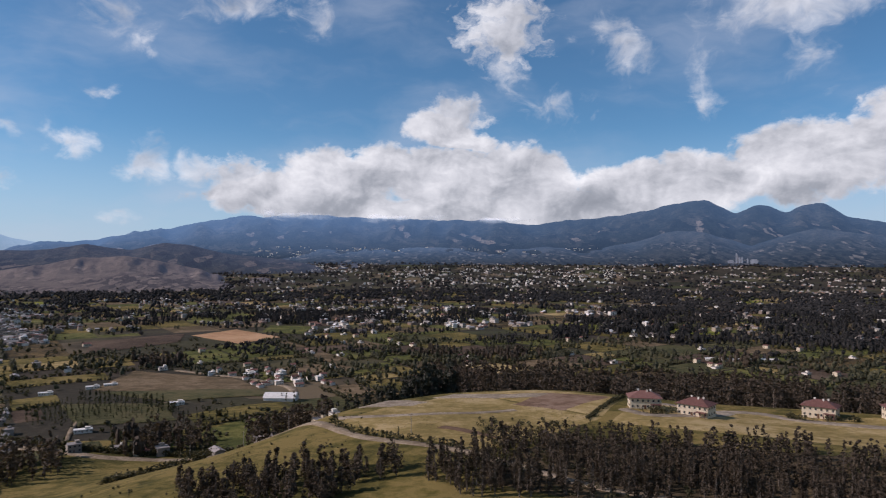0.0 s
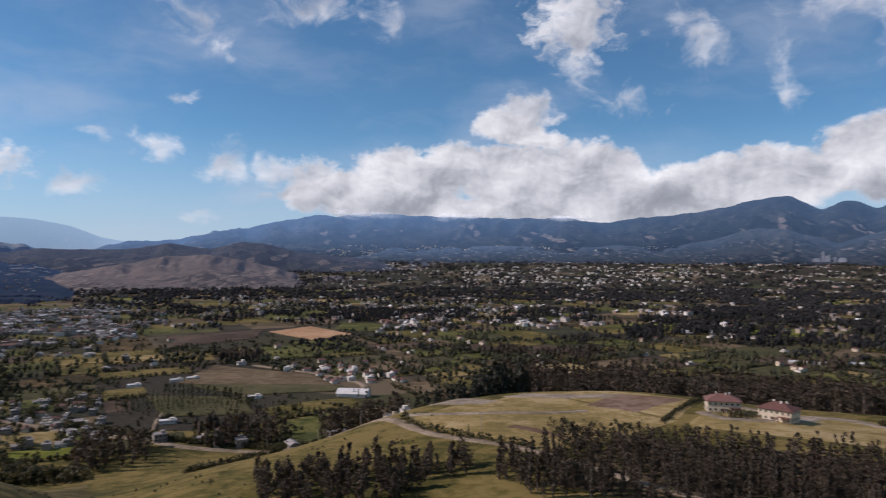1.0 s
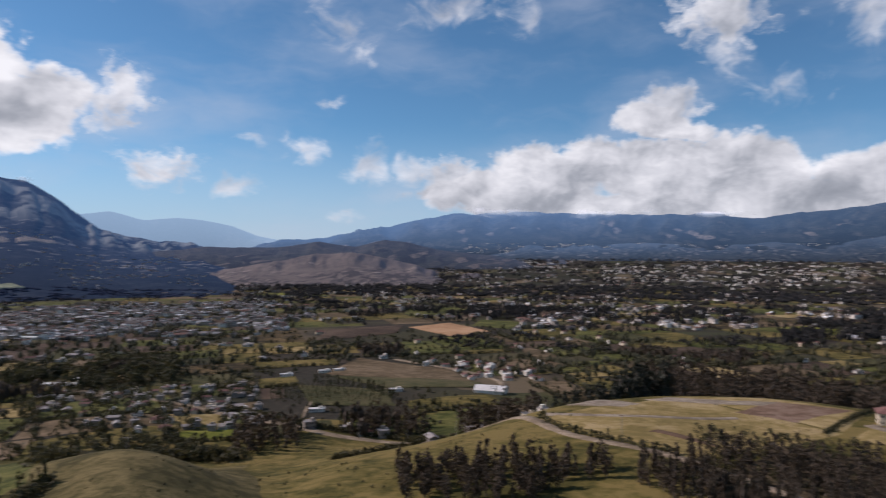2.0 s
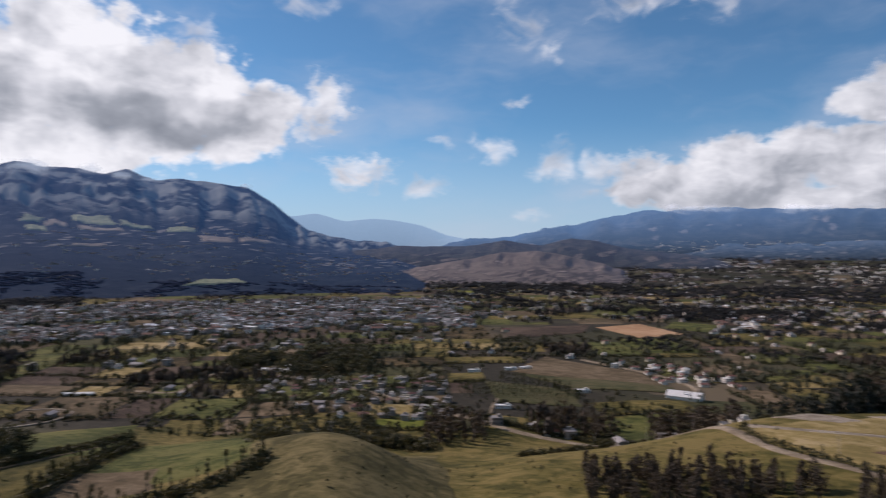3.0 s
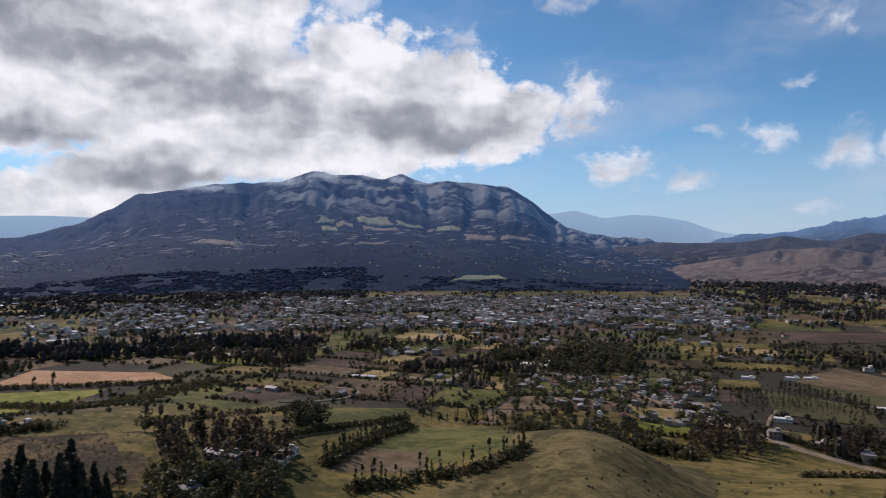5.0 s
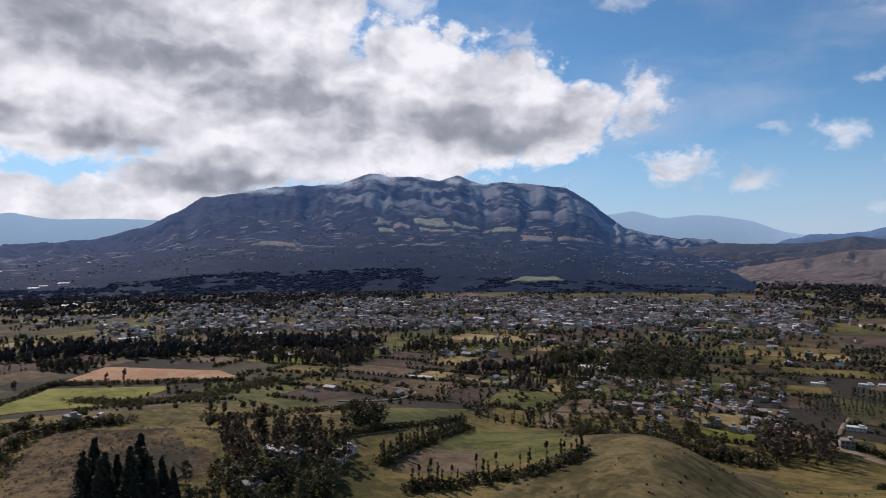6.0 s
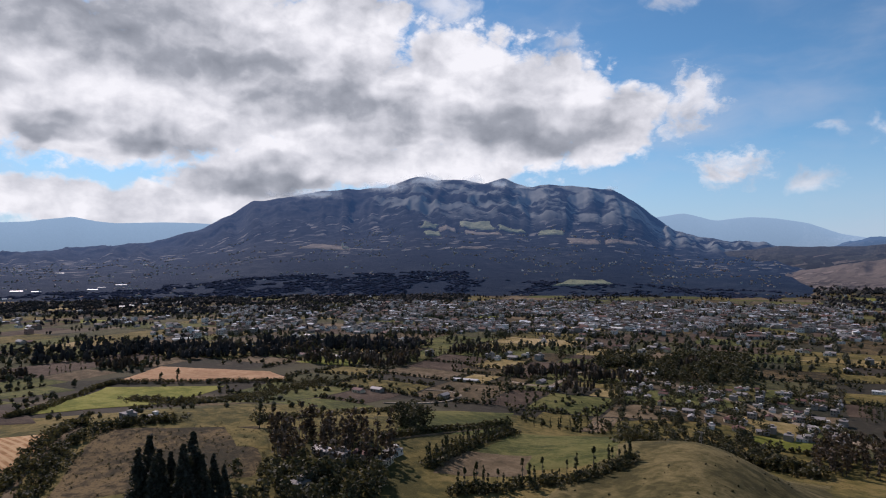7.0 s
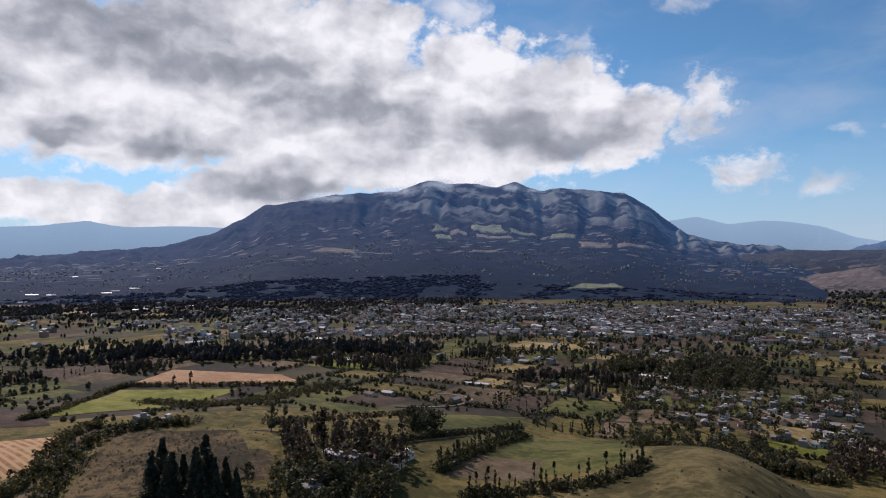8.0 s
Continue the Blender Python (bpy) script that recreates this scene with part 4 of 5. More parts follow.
def wood(label, b0, b1, d0, d1, spacing, tpl, mat, clump=0.3, lo=0.8, hi=1.25, seed=3):
    x, y = scatter(rs, b0, b1, d0, d1, spacing, clump, seed)
    k = ~taken(x, y)
    x, y = x[k], y[k]
    k = ~near_road(x, y, 4.5)
    x, y = x[k], y[k]
    WOODS.append((b0, b1, d0, d1))
    return stuff("wood", label, "trees", tpl, [mat, "bark"], x, y, rs.uniform(lo, hi, len(x)), rs)


wood("belt of dark eucalyptus behind the meadow and villas", -40, 1, 432, 640, 6.3, EUCA_MID, "euca", 0.33, 0.85, 1.3)
wood("dark tall conifers at the edge of the meadow", -0.8, 3.0, 418, 450, 5.5, PINE_MID, "pine", 0.0, 0.8, 1.15)
wood("dark tall conifers along the road", 2.5, 8.2, 405, 432, 6.5, PINE_MID, "pine", 0.0, 0.5, 0.75)
wood("dark trees by the road bend", 9, 16, 400, 440, 5.5, EUCA_MID, "euca", 0.2, 0.8, 1.2)
wood("dark trees among the houses by the valley road", 17.5, 23.5, 424, 474, 5.6, EUCA_MID, "euca", 0.40, 0.6, 1.0, 5)
wood("dark clump of trees by the valley road", 29, 34, 398, 440, 5.0, EUCA_MID, "euca", 0.2, 0.8, 1.15)
wood("trees along the back of the grassy hill", 36, 48, 395, 440, 6.0, ROUND_MID, "broad", 0.46, 0.5, 0.9)
wood("dark broadleaf wood before the town", 38, 52.5, 630, 770, 6.5, ROUND_MID, "broad", 0.47, 0.8, 1.5)
wood("dark eucalyptus clump round the farmhouses", 66, 76, 292, 342, 5.6, EUCA_MID, "euca", 0.36, 0.8, 1.3)
wood("bushy trees below the farmhouses", 67, 79, 252, 290, 5.0, ROUND_MID, "broad", 0.40, 0.6, 1.2)
wood("eucalyptus screen beyond the wheat", 62, 84, 765, 865, 8.0, ROUND_FAR + EUCA_FAR[1:3], "dist", 0.42, 1.0, 1.8)
wood("eucalyptus belt on the plain beyond the wheat", 84, 102, 800, 890, 8.5, ROUND_FAR + EUCA_FAR[1:3], "dist", 0.42, 0.9, 1.7)
# woods, thickened here to stand in for cloud shade over the plain
wood("dark woods across the plain", 66, 102, 1330, 1480, 11.5, CLUMP_FAR, "dist", 0.45, 0.9, 1.5)
wood("dark woods at the foot of the volcano", 60, 102, 1520, 1760, 11.5, CLUMP_FAR, "dist", 0.38, 0.9, 1.6)
wood("dark wooded band across the plain", -42, -9, 940, 1500, 8.4, EUCA_FAR, "dist", 0.50, 0.8, 1.4)
wood("dark far woods on the plain", -42, -17, 1500, 1760, 12.0, CLUMP_FAR, "dist", 0.44, 0.9, 1.6)
wood("dark wooded strip across the plain", -9, 30, 1150, 1400, 9.5, EUCA_FAR, "dist", 0.46, 0.7, 1.1)
wood("dark wooded band across the far plain", -42, 30, 1700, 2100, 14.0, CLUMP_FAR, "dist", 0.44, 1.0, 1.6)

cx = [polar(b, d) for b, d in ((85.8, 268), (85.0, 274), (84.3, 266), (83.5, 272), (82.6, 262), (81.9, 270), (81.2, 263), (80.4, 268), (79.6, 262), (84.7, 262))]
protos = [tree_thing("conifer_tree", "dense blackish conical conifer", 140 + k, 21, 5.6, 0.0, 2600, 0.5, "pine", 110, "cone") for k in range(3)]
plant(protos, cx, [1.05, 1.18, 1.0, 0.85, 1.12, 1.2, 0.9, 0.8, 0.7, 0.95], "conifers beside the scrub", rs)
broad3 = [tree_thing("tree", "wide dark rounded tree by the farm track", 155 + k, 13, 6.0, 0.1, 900, 0.55, "broad", 22) for k in range(2)]
plant(broad3, [polar(65.6, 368), polar(64.6, 372), polar(63.6, 376), polar(64.8, 362)], [1.0, 1.05, 0.9, 0.8], "wide trees by the farm track", rs)
lone = [tree_thing("tree", "lone rounded tree at a field corner", 150, 12.5, 3.6, 0.12, 620, 0.45, "broad", 16)]
plant(lone, [polar(76.9, 368)], [1.0], "", rs)
pair = [tree_thing("tree", "slim tree standing in the wheat field", 151, 10, 1.6, 0.1, 160, 0.5, "broad", 8)]
plant(pair, [polar(84.2, 640), polar(83.0, 640)], [1.0, 1.25], "trees in the wheat", rs)


def tree_row(label, gap, lo, hi, *points, protos=None):
    c = curve_of(points, 1.0)
    step = np.cumsum(rs.uniform(0.6, 1.5, 400) * gap)
    k = step[step < len(c)].astype(int)
    p = c[k] + rs.normal(size=(len(k), 2)) * 0.8
    plant(protos, p, rs.uniform(lo, hi, len(k)), label, rs)


def poplars(k0):
    return [tree_thing("poplar_tree", "slim dark green columnar poplar", k0 + k, 10, 1.15, 0.04, 150, 0.42, "poplar", 12, True) for k in range(3)]


tree_row("poplar row along the farm track", 2.0, 0.7, 1.15, (63.2, 300), (60.5, 330), (58, 372), (56.4, 405), protos=poplars(160))
tree_row("poplar row below the pasture", 2.6, 0.5, 1.2, (61, 268), (58, 272), (54, 278), (50, 282), (46.8, 292), protos=poplars(164))
tree_row("poplar row at the back of the pasture", 4.0, 0.6, 0.95, (54.6, 440), (51, 440), (48.4, 436), protos=poplars(168))
tree_row("poplars by the crop", 3.6, 0.7, 1.0, (27.8, 600), (24, 570), (21.2, 520), protos=poplars(172))
tree_row("poplars along the brown field", 4.2, 0.7, 1.0, (21, 500), (18, 492), (15.5, 470), (13, 450), protos=poplars(176))
tree_row("trees by the slope road", 2.0, 0.4, 0.7, (4.0, 306), (3.6, 306), protos=poplars(180))


def hedge(label, *points, gap=1.5, width=2.5, lo=0.7, hi=1.4):
    c = curve_of(points, 1.0)
    k = np.arange(0, len(c), gap).astype(int)
    p = np.repeat(c[k], 2, 0)
    p = p + rs.normal(size=p.shape) * width * 0.45
    return stuff("hedge", label, "hedge", BUSH_NEAR, ["hedge", "bark"], p[:, 0], p[:, 1], rs.uniform(lo, hi, len(p)), rs)


orchard = np.array([polar(22.0 + 9.0 * v, 512 + 62 * u + 12 * v) for u in np.linspace(0, 1, 9) for v in np.linspace(0, 1, 26)]) + rs.normal(size=(234, 2)) * 0.7
orchard = orchard[rs.rand(len(orchard)) < 0.88]
stuff("orchard_trees", "planted rows of small dark orchard trees", "trees", POPLAR_MID, ["poplar", "bark"], orchard[:, 0], orchard[:, 1], rs.uniform(0.35, 0.62, len(orchard)), rs)
ux, uy = scatter(rs, -37, -3, 236, 340, 4.2, 0.46, 26)
stuff("undergrowth", "dark undergrowth between the plantation trees", "bushes", BUSH_NEAR, ["hedge", "bark"], ux, uy, rs.uniform(0.4, 1.1, len(ux)), rs)
hedge("thick dark hedge beside the straw field", (95, 322), (93, 352), (91, 402), (89.6, 415), width=5, lo=1.0, hi=1.8)
hedge("overgrown bank of bushes by the path", (93, 305), (91.5, 345), (89.5, 385), (86, 398), (83.5, 400), width=7, lo=0.8, hi=1.7)
hedge("hedge between green crop and fields", (94.2, 478), (92, 505), (89.2, 620), (87.5, 655), width=3)
hedge("bushes along the wheat field", (87.3, 655), (80, 628), (74.3, 612), width=4)
hedge("bushy bank through the green fields", (86, 545), (81, 520), (76, 560), (72, 600), width=16, gap=0.6)
hedge("straggling hedge across the slope", (26, 345), (22.5, 352), (19, 372), width=3)
hedge("dark hedge at the edge of the meadow", (-11.8, 348), (-13.4, 380), (-14.6, 408), width=1.2, gap=1.0, lo=0.4, hi=0.75)
hedge("garden shrubs round the villas", (-16.4, 366), (-17.6, 370), (-18.4, 374), width=2.5, gap=2.5, lo=0.7, hi=1.5)
hedge("garden shrubs beside a villa", (-26.6, 402), (-27.2, 400), (-29.6, 404), (-31, 408), width=2, gap=3.0, lo=0.6, hi=1.3)
hedge("dark scrub along the foot of the grassy hill", (46.2, 352), (45.4, 372), (43.5, 396), (40, 405), (36, 398), (34, 392), width=9, gap=0.7, lo=0.9, hi=2.2)
hedge("hedge along the valley road", (34, 508), (30, 469), (26, 438), (21.4, 421), (18, 402), width=2.5)
hedge("bushes along the meadow road", (9, 345), (6.5, 318), (2.4, 300), (-2, 287), width=2, gap=5)
hedge("hedge along the farm track", (67.3, 334), (63.8, 356), (60.2, 390), (57.2, 436), width=3)
hedge("bushes under the poplar row", (61, 268), (58, 272), (54, 278), (50, 282), (46.8, 292), width=5, gap=1.2, lo=0.8, hi=1.6)
hedge("bushes under the track poplars", (63.2, 300), (60.5, 330), (58, 372), (56.4, 405), width=4, gap=1.2, lo=0.8, hi=1.5)
hedge("hedge round the grassy mound", (77, 388), (72, 402), (66, 460), width=5)
hedge("scrub on the scrub slope", (90, 310), (86, 340), (81, 360), (78, 300), width=34, gap=0.7, lo=0.2, hi=0.45)

for lo_b, hi_b, lo_d, hi_d in ((20, 63, 215, 335), (-2, 22, 270, 335), (-13, 9, 290, 400)):
    ux, uy = scatter(rs, lo_b, hi_b, lo_d, hi_d, 8.5, 0.53, 29)
    stuff("grass_tussocks", "small dark shrubs and tussocks in the grass", "bushes", BUSH, ["hedge", "bark"], ux, uy, rs.uniform(0.12, 0.42, len(ux)), rs)

# ================= houses =================
def gable(sx, sy, z0, rise, over=0.4):
    """A two-sided roof slab, ridge along x."""
    a, b, t = sx / 2 + over, sy / 2 + over, 0.18
    v = [(-a, -b, z0), (a, -b, z0), (a, 0, z0 + rise), (-a, 0, z0 + rise), (-a, b, z0), (a, b, z0)]
    v += [(p[0], p[1], p[2] + t) for p in v]
    return np.array(v), np.array([(6, 7, 8, 9), (9, 8, 11, 10), (1, 0, 3, 2), (2, 3, 4, 5), (0, 1, 7, 6), (5, 4, 10, 11), (0, 6, 9, 3), (3, 9, 10, 4), (1, 2, 8, 7), (2, 5, 11, 8)])


def openings(sx, sy, z0, wide, high, count, proud=0.06):
    """Window panes on the long sides, a little proud of the wall."""
    out = []
    for side in (-1, 1):
        for k in range(count):
            x = (k + 0.5) / count * sx - sx / 2
            yy = side * (sy / 2 + proud)
            e = side * wide / 2
            out.append((np.array([(x - e, yy, z0), (x + e, yy, z0), (x + e, yy, z0 + high), (x - e, yy, z0 + high)]), np.array([(0, 1, 2, 3)])))
    return merged(*out)


def house_template(seed):
    """A small town house for a crowd: slot 0 walls, slot 1 roof, slot 2 openings."""
    rng = np.random.RandomState(seed)
    sx, sy, storeys = rng.uniform(6, 12), rng.uniform(5, 8), rng.choice([1, 1, 1, 2, 2])
    h = 2.8 * storeys
    walls = box(0, 0, -0.8, sx, sy, h)
    if rng.rand() < 0.45:
        roof = gable(sx, sy, h, rng.uniform(1.2, 2.0))
        loft = box(0, 0, h, sx - 0.1, sy * 0.5, h + 0.7)
        walls = merged(walls, loft)
    else:
        roof = merged(box(0, 0, h, sx + 0.3, sy + 0.3, h + 0.25), box(sx * 0.22, 0, h + 0.25, sx * 0.35, sy * 0.5, h + rng.uniform(0.8, 2.2)))
    wins = merged(*[openings(sx, sy, 0.9 + 2.8 * s, 1.2, 1.2, 3) for s in range(storeys)])
    v, q = merged(walls, roof, wins)
    return v, q, np.r_[np.zeros(len(walls[1])), np.ones(len(roof[1])), np.full(len(wins[1]), 2)]


HOUSES = [house_template(200 + k) for k in range(10)]


def house_thing(label, seed, sx, sy, storeys, wall, roof_mat, pitched=True, count=4):
    """A house of parts: wall, roof, door, and each window a part with its frame."""
    root = tagged(new("house"), label, "house")
    h = 2.8 * storeys
    part("wall", merged(box(0, 0, -1.0, sx, sy, h), box(0, 0, h, sx - 0.1, sy * 0.55, h + (0.8 if pitched else 0.05))), wall, root)
    if pitched:
        part("roof", gable(sx, sy, h, sy * 0.24, 0.5), roof_mat, root)
    else:
        r = part("roof", box(0, 0, h, sx + 0.4, sy + 0.4, h + 0.25), roof_mat, root)
        part("stair_tower", box(sx * 0.25, 0, h + 0.25, sx * 0.3, sy * 0.45, h + 2.2), wall, r)
    part("door", box(-sx * 0.05, -sy / 2 - 0.05, 0, 1.0, 0.1, 2.05), "wood", root)
    pane = mesh_of("window", *box(0, 0, 0, 1.3, 0.12, 1.25), ["glass"])
    frame_me = mesh_of("frame", *box(0, 0, -0.12, 1.55, 0.07, 1.37), [wall])
    for s in range(storeys):
        for side in (-1, 1):
            for k in range(count):
                x = (k + 0.5) / count * sx - sx / 2
                if s == 0 and side < 0 and abs(x + sx * 0.05) < 1.3:
                    continue
                wn = part("window", pane, "glass", root)
                wn.location = (x, side * (sy / 2 + 0.04), 0.95 + 2.8 * s)
                part("frame", frame_me, wall, wn)
    return root


def settle(protos, spots, group, rng, turn=None, size=0.8):
    used = set()
    for b, d in spots:
        x, y = polar(b, d)
        k = len(used) if len(used) < len(protos) else rng.randint(len(protos))
        a = rng.choice([0.55, 0.55 + 1.571]) + rng.normal() * 0.12 if turn is None else turn
        m = Matrix.Translation((x, y, float(height(x, y)))) @ Matrix.Rotation(a, 4, "Z") @ Matrix.Scale(size, 4)
        if k in used:
            ob = copy_thing(protos[k], m)
            ob.matrix_basis = m
        else:
            ob, _ = protos[k], used.add(k)
            ob.matrix_basis = m
        tagged(ob, group=group)


# the villas on the hill shoulder
def hip(sx, sy, z0, rise, over=0.9):
    a, b, r = sx / 2 + over, sy / 2 + over, max(sx - sy, 1.0) / 2
    v = [(-a, -b, z0), (a, -b, z0), (a, b, z0), (-a, b, z0), (-r, -0.05, z0 + rise), (r, -0.05, z0 + rise), (r, 0.05, z0 + rise), (-r, 0.05, z0 + rise)]
    v += [(-a, -b, z0 - 0.2), (a, -b, z0 - 0.2), (a, b, z0 - 0.2), (-a, b, z0 - 0.2)]
    return np.array(v), np.array([(0, 1, 5, 4), (1, 2, 6, 5), (2, 3, 7, 6), (3, 0, 4, 7), (4, 5, 6, 7), (8, 9, 1, 0), (9, 10, 2, 1), (10, 11, 3, 2), (11, 8, 0, 3), (11, 10, 9, 8)])


def villa(label):
    root = tagged(new("villa"), label, "house")
    sx, sy, h = 16.5, 11.5, 6.0
    part("wall", box(0, 0, -1.2, sx, sy, h), "cream", root)
    roof = part("roof", hip(sx, sy, h, 3.1), "tile", root)
    for x, y in ((-3, 1.2), (1.5, -1.0), (3.6, 1.0)):
        part("chimney", merged(box(x, y, h + 1.2, 0.7, 0.7, h + 3.4), box(x, y, h + 3.4, 0.9, 0.9, h + 3.6)), "white_wall", roof)
    porch = part("porch", merged(box(5.2, -sy / 2 - 1.3, 2.7, 5.5, 2.8, 2.95), *[box(5.2 + i * 2.5, -sy / 2 - 2.4, -1.0, 0.3, 0.3, 2.7) for i in (-1, 0, 1)]), "tile", root)
    pane = mesh_of("window", *box(0, 0, 0, 1.0, 0.14, 1.2), ["glass"])
    sill = mesh_of("sill", *box(0, -0.05, -0.14, 1.4, 0.3, 0), ["white_wall"])
    for s in (0, 1):
        for side in (-1, 1):
            for k in range(6):
                wn = part("window", pane, "glass", root)
                wn.location = ((k + 0.5) / 6 * sx - sx / 2, side * (sy / 2 + 0.05), 0.9 + 3.0 * s)
                part("sill", sill, "white_wall", wn)
            for k in range(3):
                wn = part("window", pane, "glass", root)
                wn.location, wn.rotation_euler = (side * (sx / 2 + 0.05), (k - 1) * 3.4, 0.9 + 3.0 * s), (0, 0, radians(90))
                part("sill", sill, "white_wall", wn)
    part("door", box(-0.2, -sy / 2 - 0.06, -0.3, 1.2, 0.14, 2.1), "wood", root)
    return root


v0 = villa("two-storey cream villa with hipped red tile roof")
for k, (b, d, turn) in enumerate(((-16.2, 380, 8), (-20.1, 376, -22), (-28.6, 412, -10), (-33.6, 418, 20))):
    x, y = polar(b, d)
    m = Matrix.Translation((x, y, float(height(x, y)) + 0.3)) @ Matrix.Rotation(radians(b + turn), 4, "Z") @ Matrix.Scale(0.95, 4)
    if k:
        ob = tagged(copy_thing(v0, m), group="villas on the hill")
        ob.matrix_basis = m
    else:
        v0.matrix_basis = m
        tagged(v0, group="villas on the hill")

# the long sheet-roofed hall
hall = tagged(new("hall"), "long white hall with pale curved sheet roof", "hall")
arch = np.linspace(-1, 1, 9)
hv = np.array([(x, s * 8.5, 2.6 + 3.6 * (1 - s * s)) for x in (-14.5, 14.5) for s in arch] + [(x, s * 8.5, 2.4 + 3.6 * (1 - s * s)) for x in (-14.5, 14.5) for s in arch])
hq = [(k, k + 9, k + 10, k + 1) for k in range(8)] + [(k + 18, k + 19, k + 28, k + 27) for k in range(8)] + [(0, 18, 27, 9), (8, 17, 35, 26)] + [(k, k + 1, k + 19, k + 18) for k in range(8)] + [(k + 9, k + 27, k + 28, k + 10) for k in range(8)]
part("roof", (hv, np.array(hq)), "grey_sheet", hall)
part("wall", merged(box(0, 0, -1, 28, 16, 2.5), box(0, 0, 2.5, 28, 9, 4.6)), "white_wall", hall)
for k in range(5):
    part("door", box(-11 + 5.5 * k, 8.08, 0, 3.2, 0.16, 2.2), "wood", hall)
hall.matrix_basis = Matrix.Translation((*polar(13.1, 543), float(height(*polar(13.1, 543))))) @ Matrix.Rotation(radians(-2), 4, "Z") @ Matrix.Scale(0.85, 4)

LOW = [house_thing("long low white house with flat roof", 0, 17, 8, 1, "white_wall", "grey_sheet", False, 5)]
settle(LOW, [(27.4, 488), (21.0, 548), (26.8, 650), (25.6, 655), (29.8, 640)], "low white houses among the crops", rs, 0.5, 0.62)
WHITE = [house_thing(t, 0, sx, sy, st, "white_wall", rf, p) for t, sx, sy, st, rf, p in (
    ("two-storey white house with flat roof", 11, 9, 2, "grey_sheet", False), ("white house with low tiled roof", 12, 8, 1, "tile", True),
    ("white two-storey house with tiled roof", 10, 8, 2, "tile", True))]
spots = [(rs.uniform(9, 19), rs.uniform(605, 715)) for _ in range(60)]
settle(WHITE, [s for s in spots if not taken(*map(np.array, polar(*s)))][:34], "white houses of the estate", rs, None, 0.6)
MIXED = [house_thing(t, 0, sx, sy, st, wl, rf, p, 3) for t, sx, sy, st, wl, rf, p in (
    ("grey block house with flat roof", 9, 8, 2, "grey_wall", "grey_roof", False), ("village house with low tiled roof", 11, 7, 1, "cream", "tile", True),
    ("plastered village house with flat roof", 10, 8, 1, "cream", "grey_roof", False), ("village house with sheet roof", 12, 7, 1, "grey_wall", "old_sheet", True), ("white village house with flat roof", 10, 7, 1, "white_wall", "grey_roof", False))]
spots = [(rs.uniform(32, 47.5), rs.uniform(455, 610)) for _ in range(150)]
settle(MIXED, [(b, d) for b, d in spots if d > 455 + max(0, b - 42) * 8][:110], "village houses", rs, None, 0.62)
settle(MIXED, [(b, d) for b, d in ((70.5, 300), (68.5, 306), (67, 300), (71.8, 310), (66.2, 312), (73.9, 268), (86.5, 408), (84.8, 406), (10, 402), (8.8, 398), (14.5, 410), (22, 425), (23.5, 428), (28, 445), (25, 440), (53, 560), (54, 590), (69, 540), (67.5, 545), (62, 530), (18, 404))], "scattered farmhouses", rs)

# the town, too many to count
def sprawl(label, b0, b1, d0, d1, spacing, clump, seed, size=1.0, mats=("walls", "roofs", "glass")):
    x, y = scatter(rs, b0, b1, d0, d1, spacing, clump, seed)
    k = ~taken(x, y)
    x, y = x[k], y[k]
    n = len(x)
    v, q, m = strewn(HOUSES, rs.randint(0, len(HOUSES), n), lay(x, y), size * np.ones((n, 2)) * rs.uniform(0.8, 1.25, (n, 1)), rs.choice([0.55, 2.12], n) + rs.normal(size=n) * 0.1)
    return tagged(new("town_houses", mesh_of("town_houses", v, q, mats, m)), label, "houses", kind="stuff")


sprawl("dense grey and white houses of a small town", 30, 70, 960, 1560, 12.6, 0.38, 11)
sprawl("grey and white houses on the thinning edge of the town", 70, 80, 980, 1480, 17, 0.48, 14)
sprawl("scattered pale houses on the plain beyond the wheat", 80, 103, 960, 1500, 27, 0.53, 15)
ex, ey = scatter(rs, 20, 80, 720, 960, 24, 0.5, 12)
ok = ~taken(ex, ey)
TOWN = [house_thing(t, 0, sx, sy, st, wl, rf, p, 2) for t, sx, sy, st, wl, rf, p in (
    ("small grey town house with flat roof", 9, 8, 2, "grey_wall", "grey_roof", False), ("small white town house with flat roof", 9, 7, 1, "white_wall", "grey_roof", False),
    ("small plastered town house with tiled roof", 10, 7, 1, "cream", "tile", True), ("town house with rusty sheet roof", 11, 7, 1, "grey_wall", "old_sheet", True))]
settle(TOWN, list(zip(bearing_of(ex, ey)[ok], np.hypot(ex, ey)[ok]))[:82], "houses on the edge of town", rs, None, 0.9)
ex, ey = scatter(rs, -40, 20, 700, 1000, 24, 0.55, 13)
ok = ~taken(ex, ey)
settle([house_thing("pale house among trees on the plain", 0, 11, 8, 1, "white_wall", "grey_roof", False, 2), house_thing("small cream house among trees on the plain", 0, 10, 7, 2, "cream", "tile", True, 2)], list(zip(bearing_of(ex, ey)[ok], np.hypot(ex, ey)[ok]))[:44], "houses on the plain", rs, None, 0.66)
sprawl("scattered pale houses over the plain", -42, 32, 1000, 1500, 24, 0.55, 13)
sprawl("scattered far pale houses over the plain", -42, 34, 1500, 3300, 26, 0.56, 14, 0.75)
sprawl("pale houses of a far town below the range", 8, 14, 2800, 3120, 24, 0.45, 16, 0.7, ("white_wall", "grey_sheet", "glass"))
sprawl("bright houses of a far settlement on the plain", -14, 4, 2300, 3000, 26, 0.52, 17, 0.7, ("white_wall", "grey_sheet", "glass"))
sprawl("scattered houses at the foot of the volcano", 30, 104, 1560, 2200, 50, 0.55, 15)

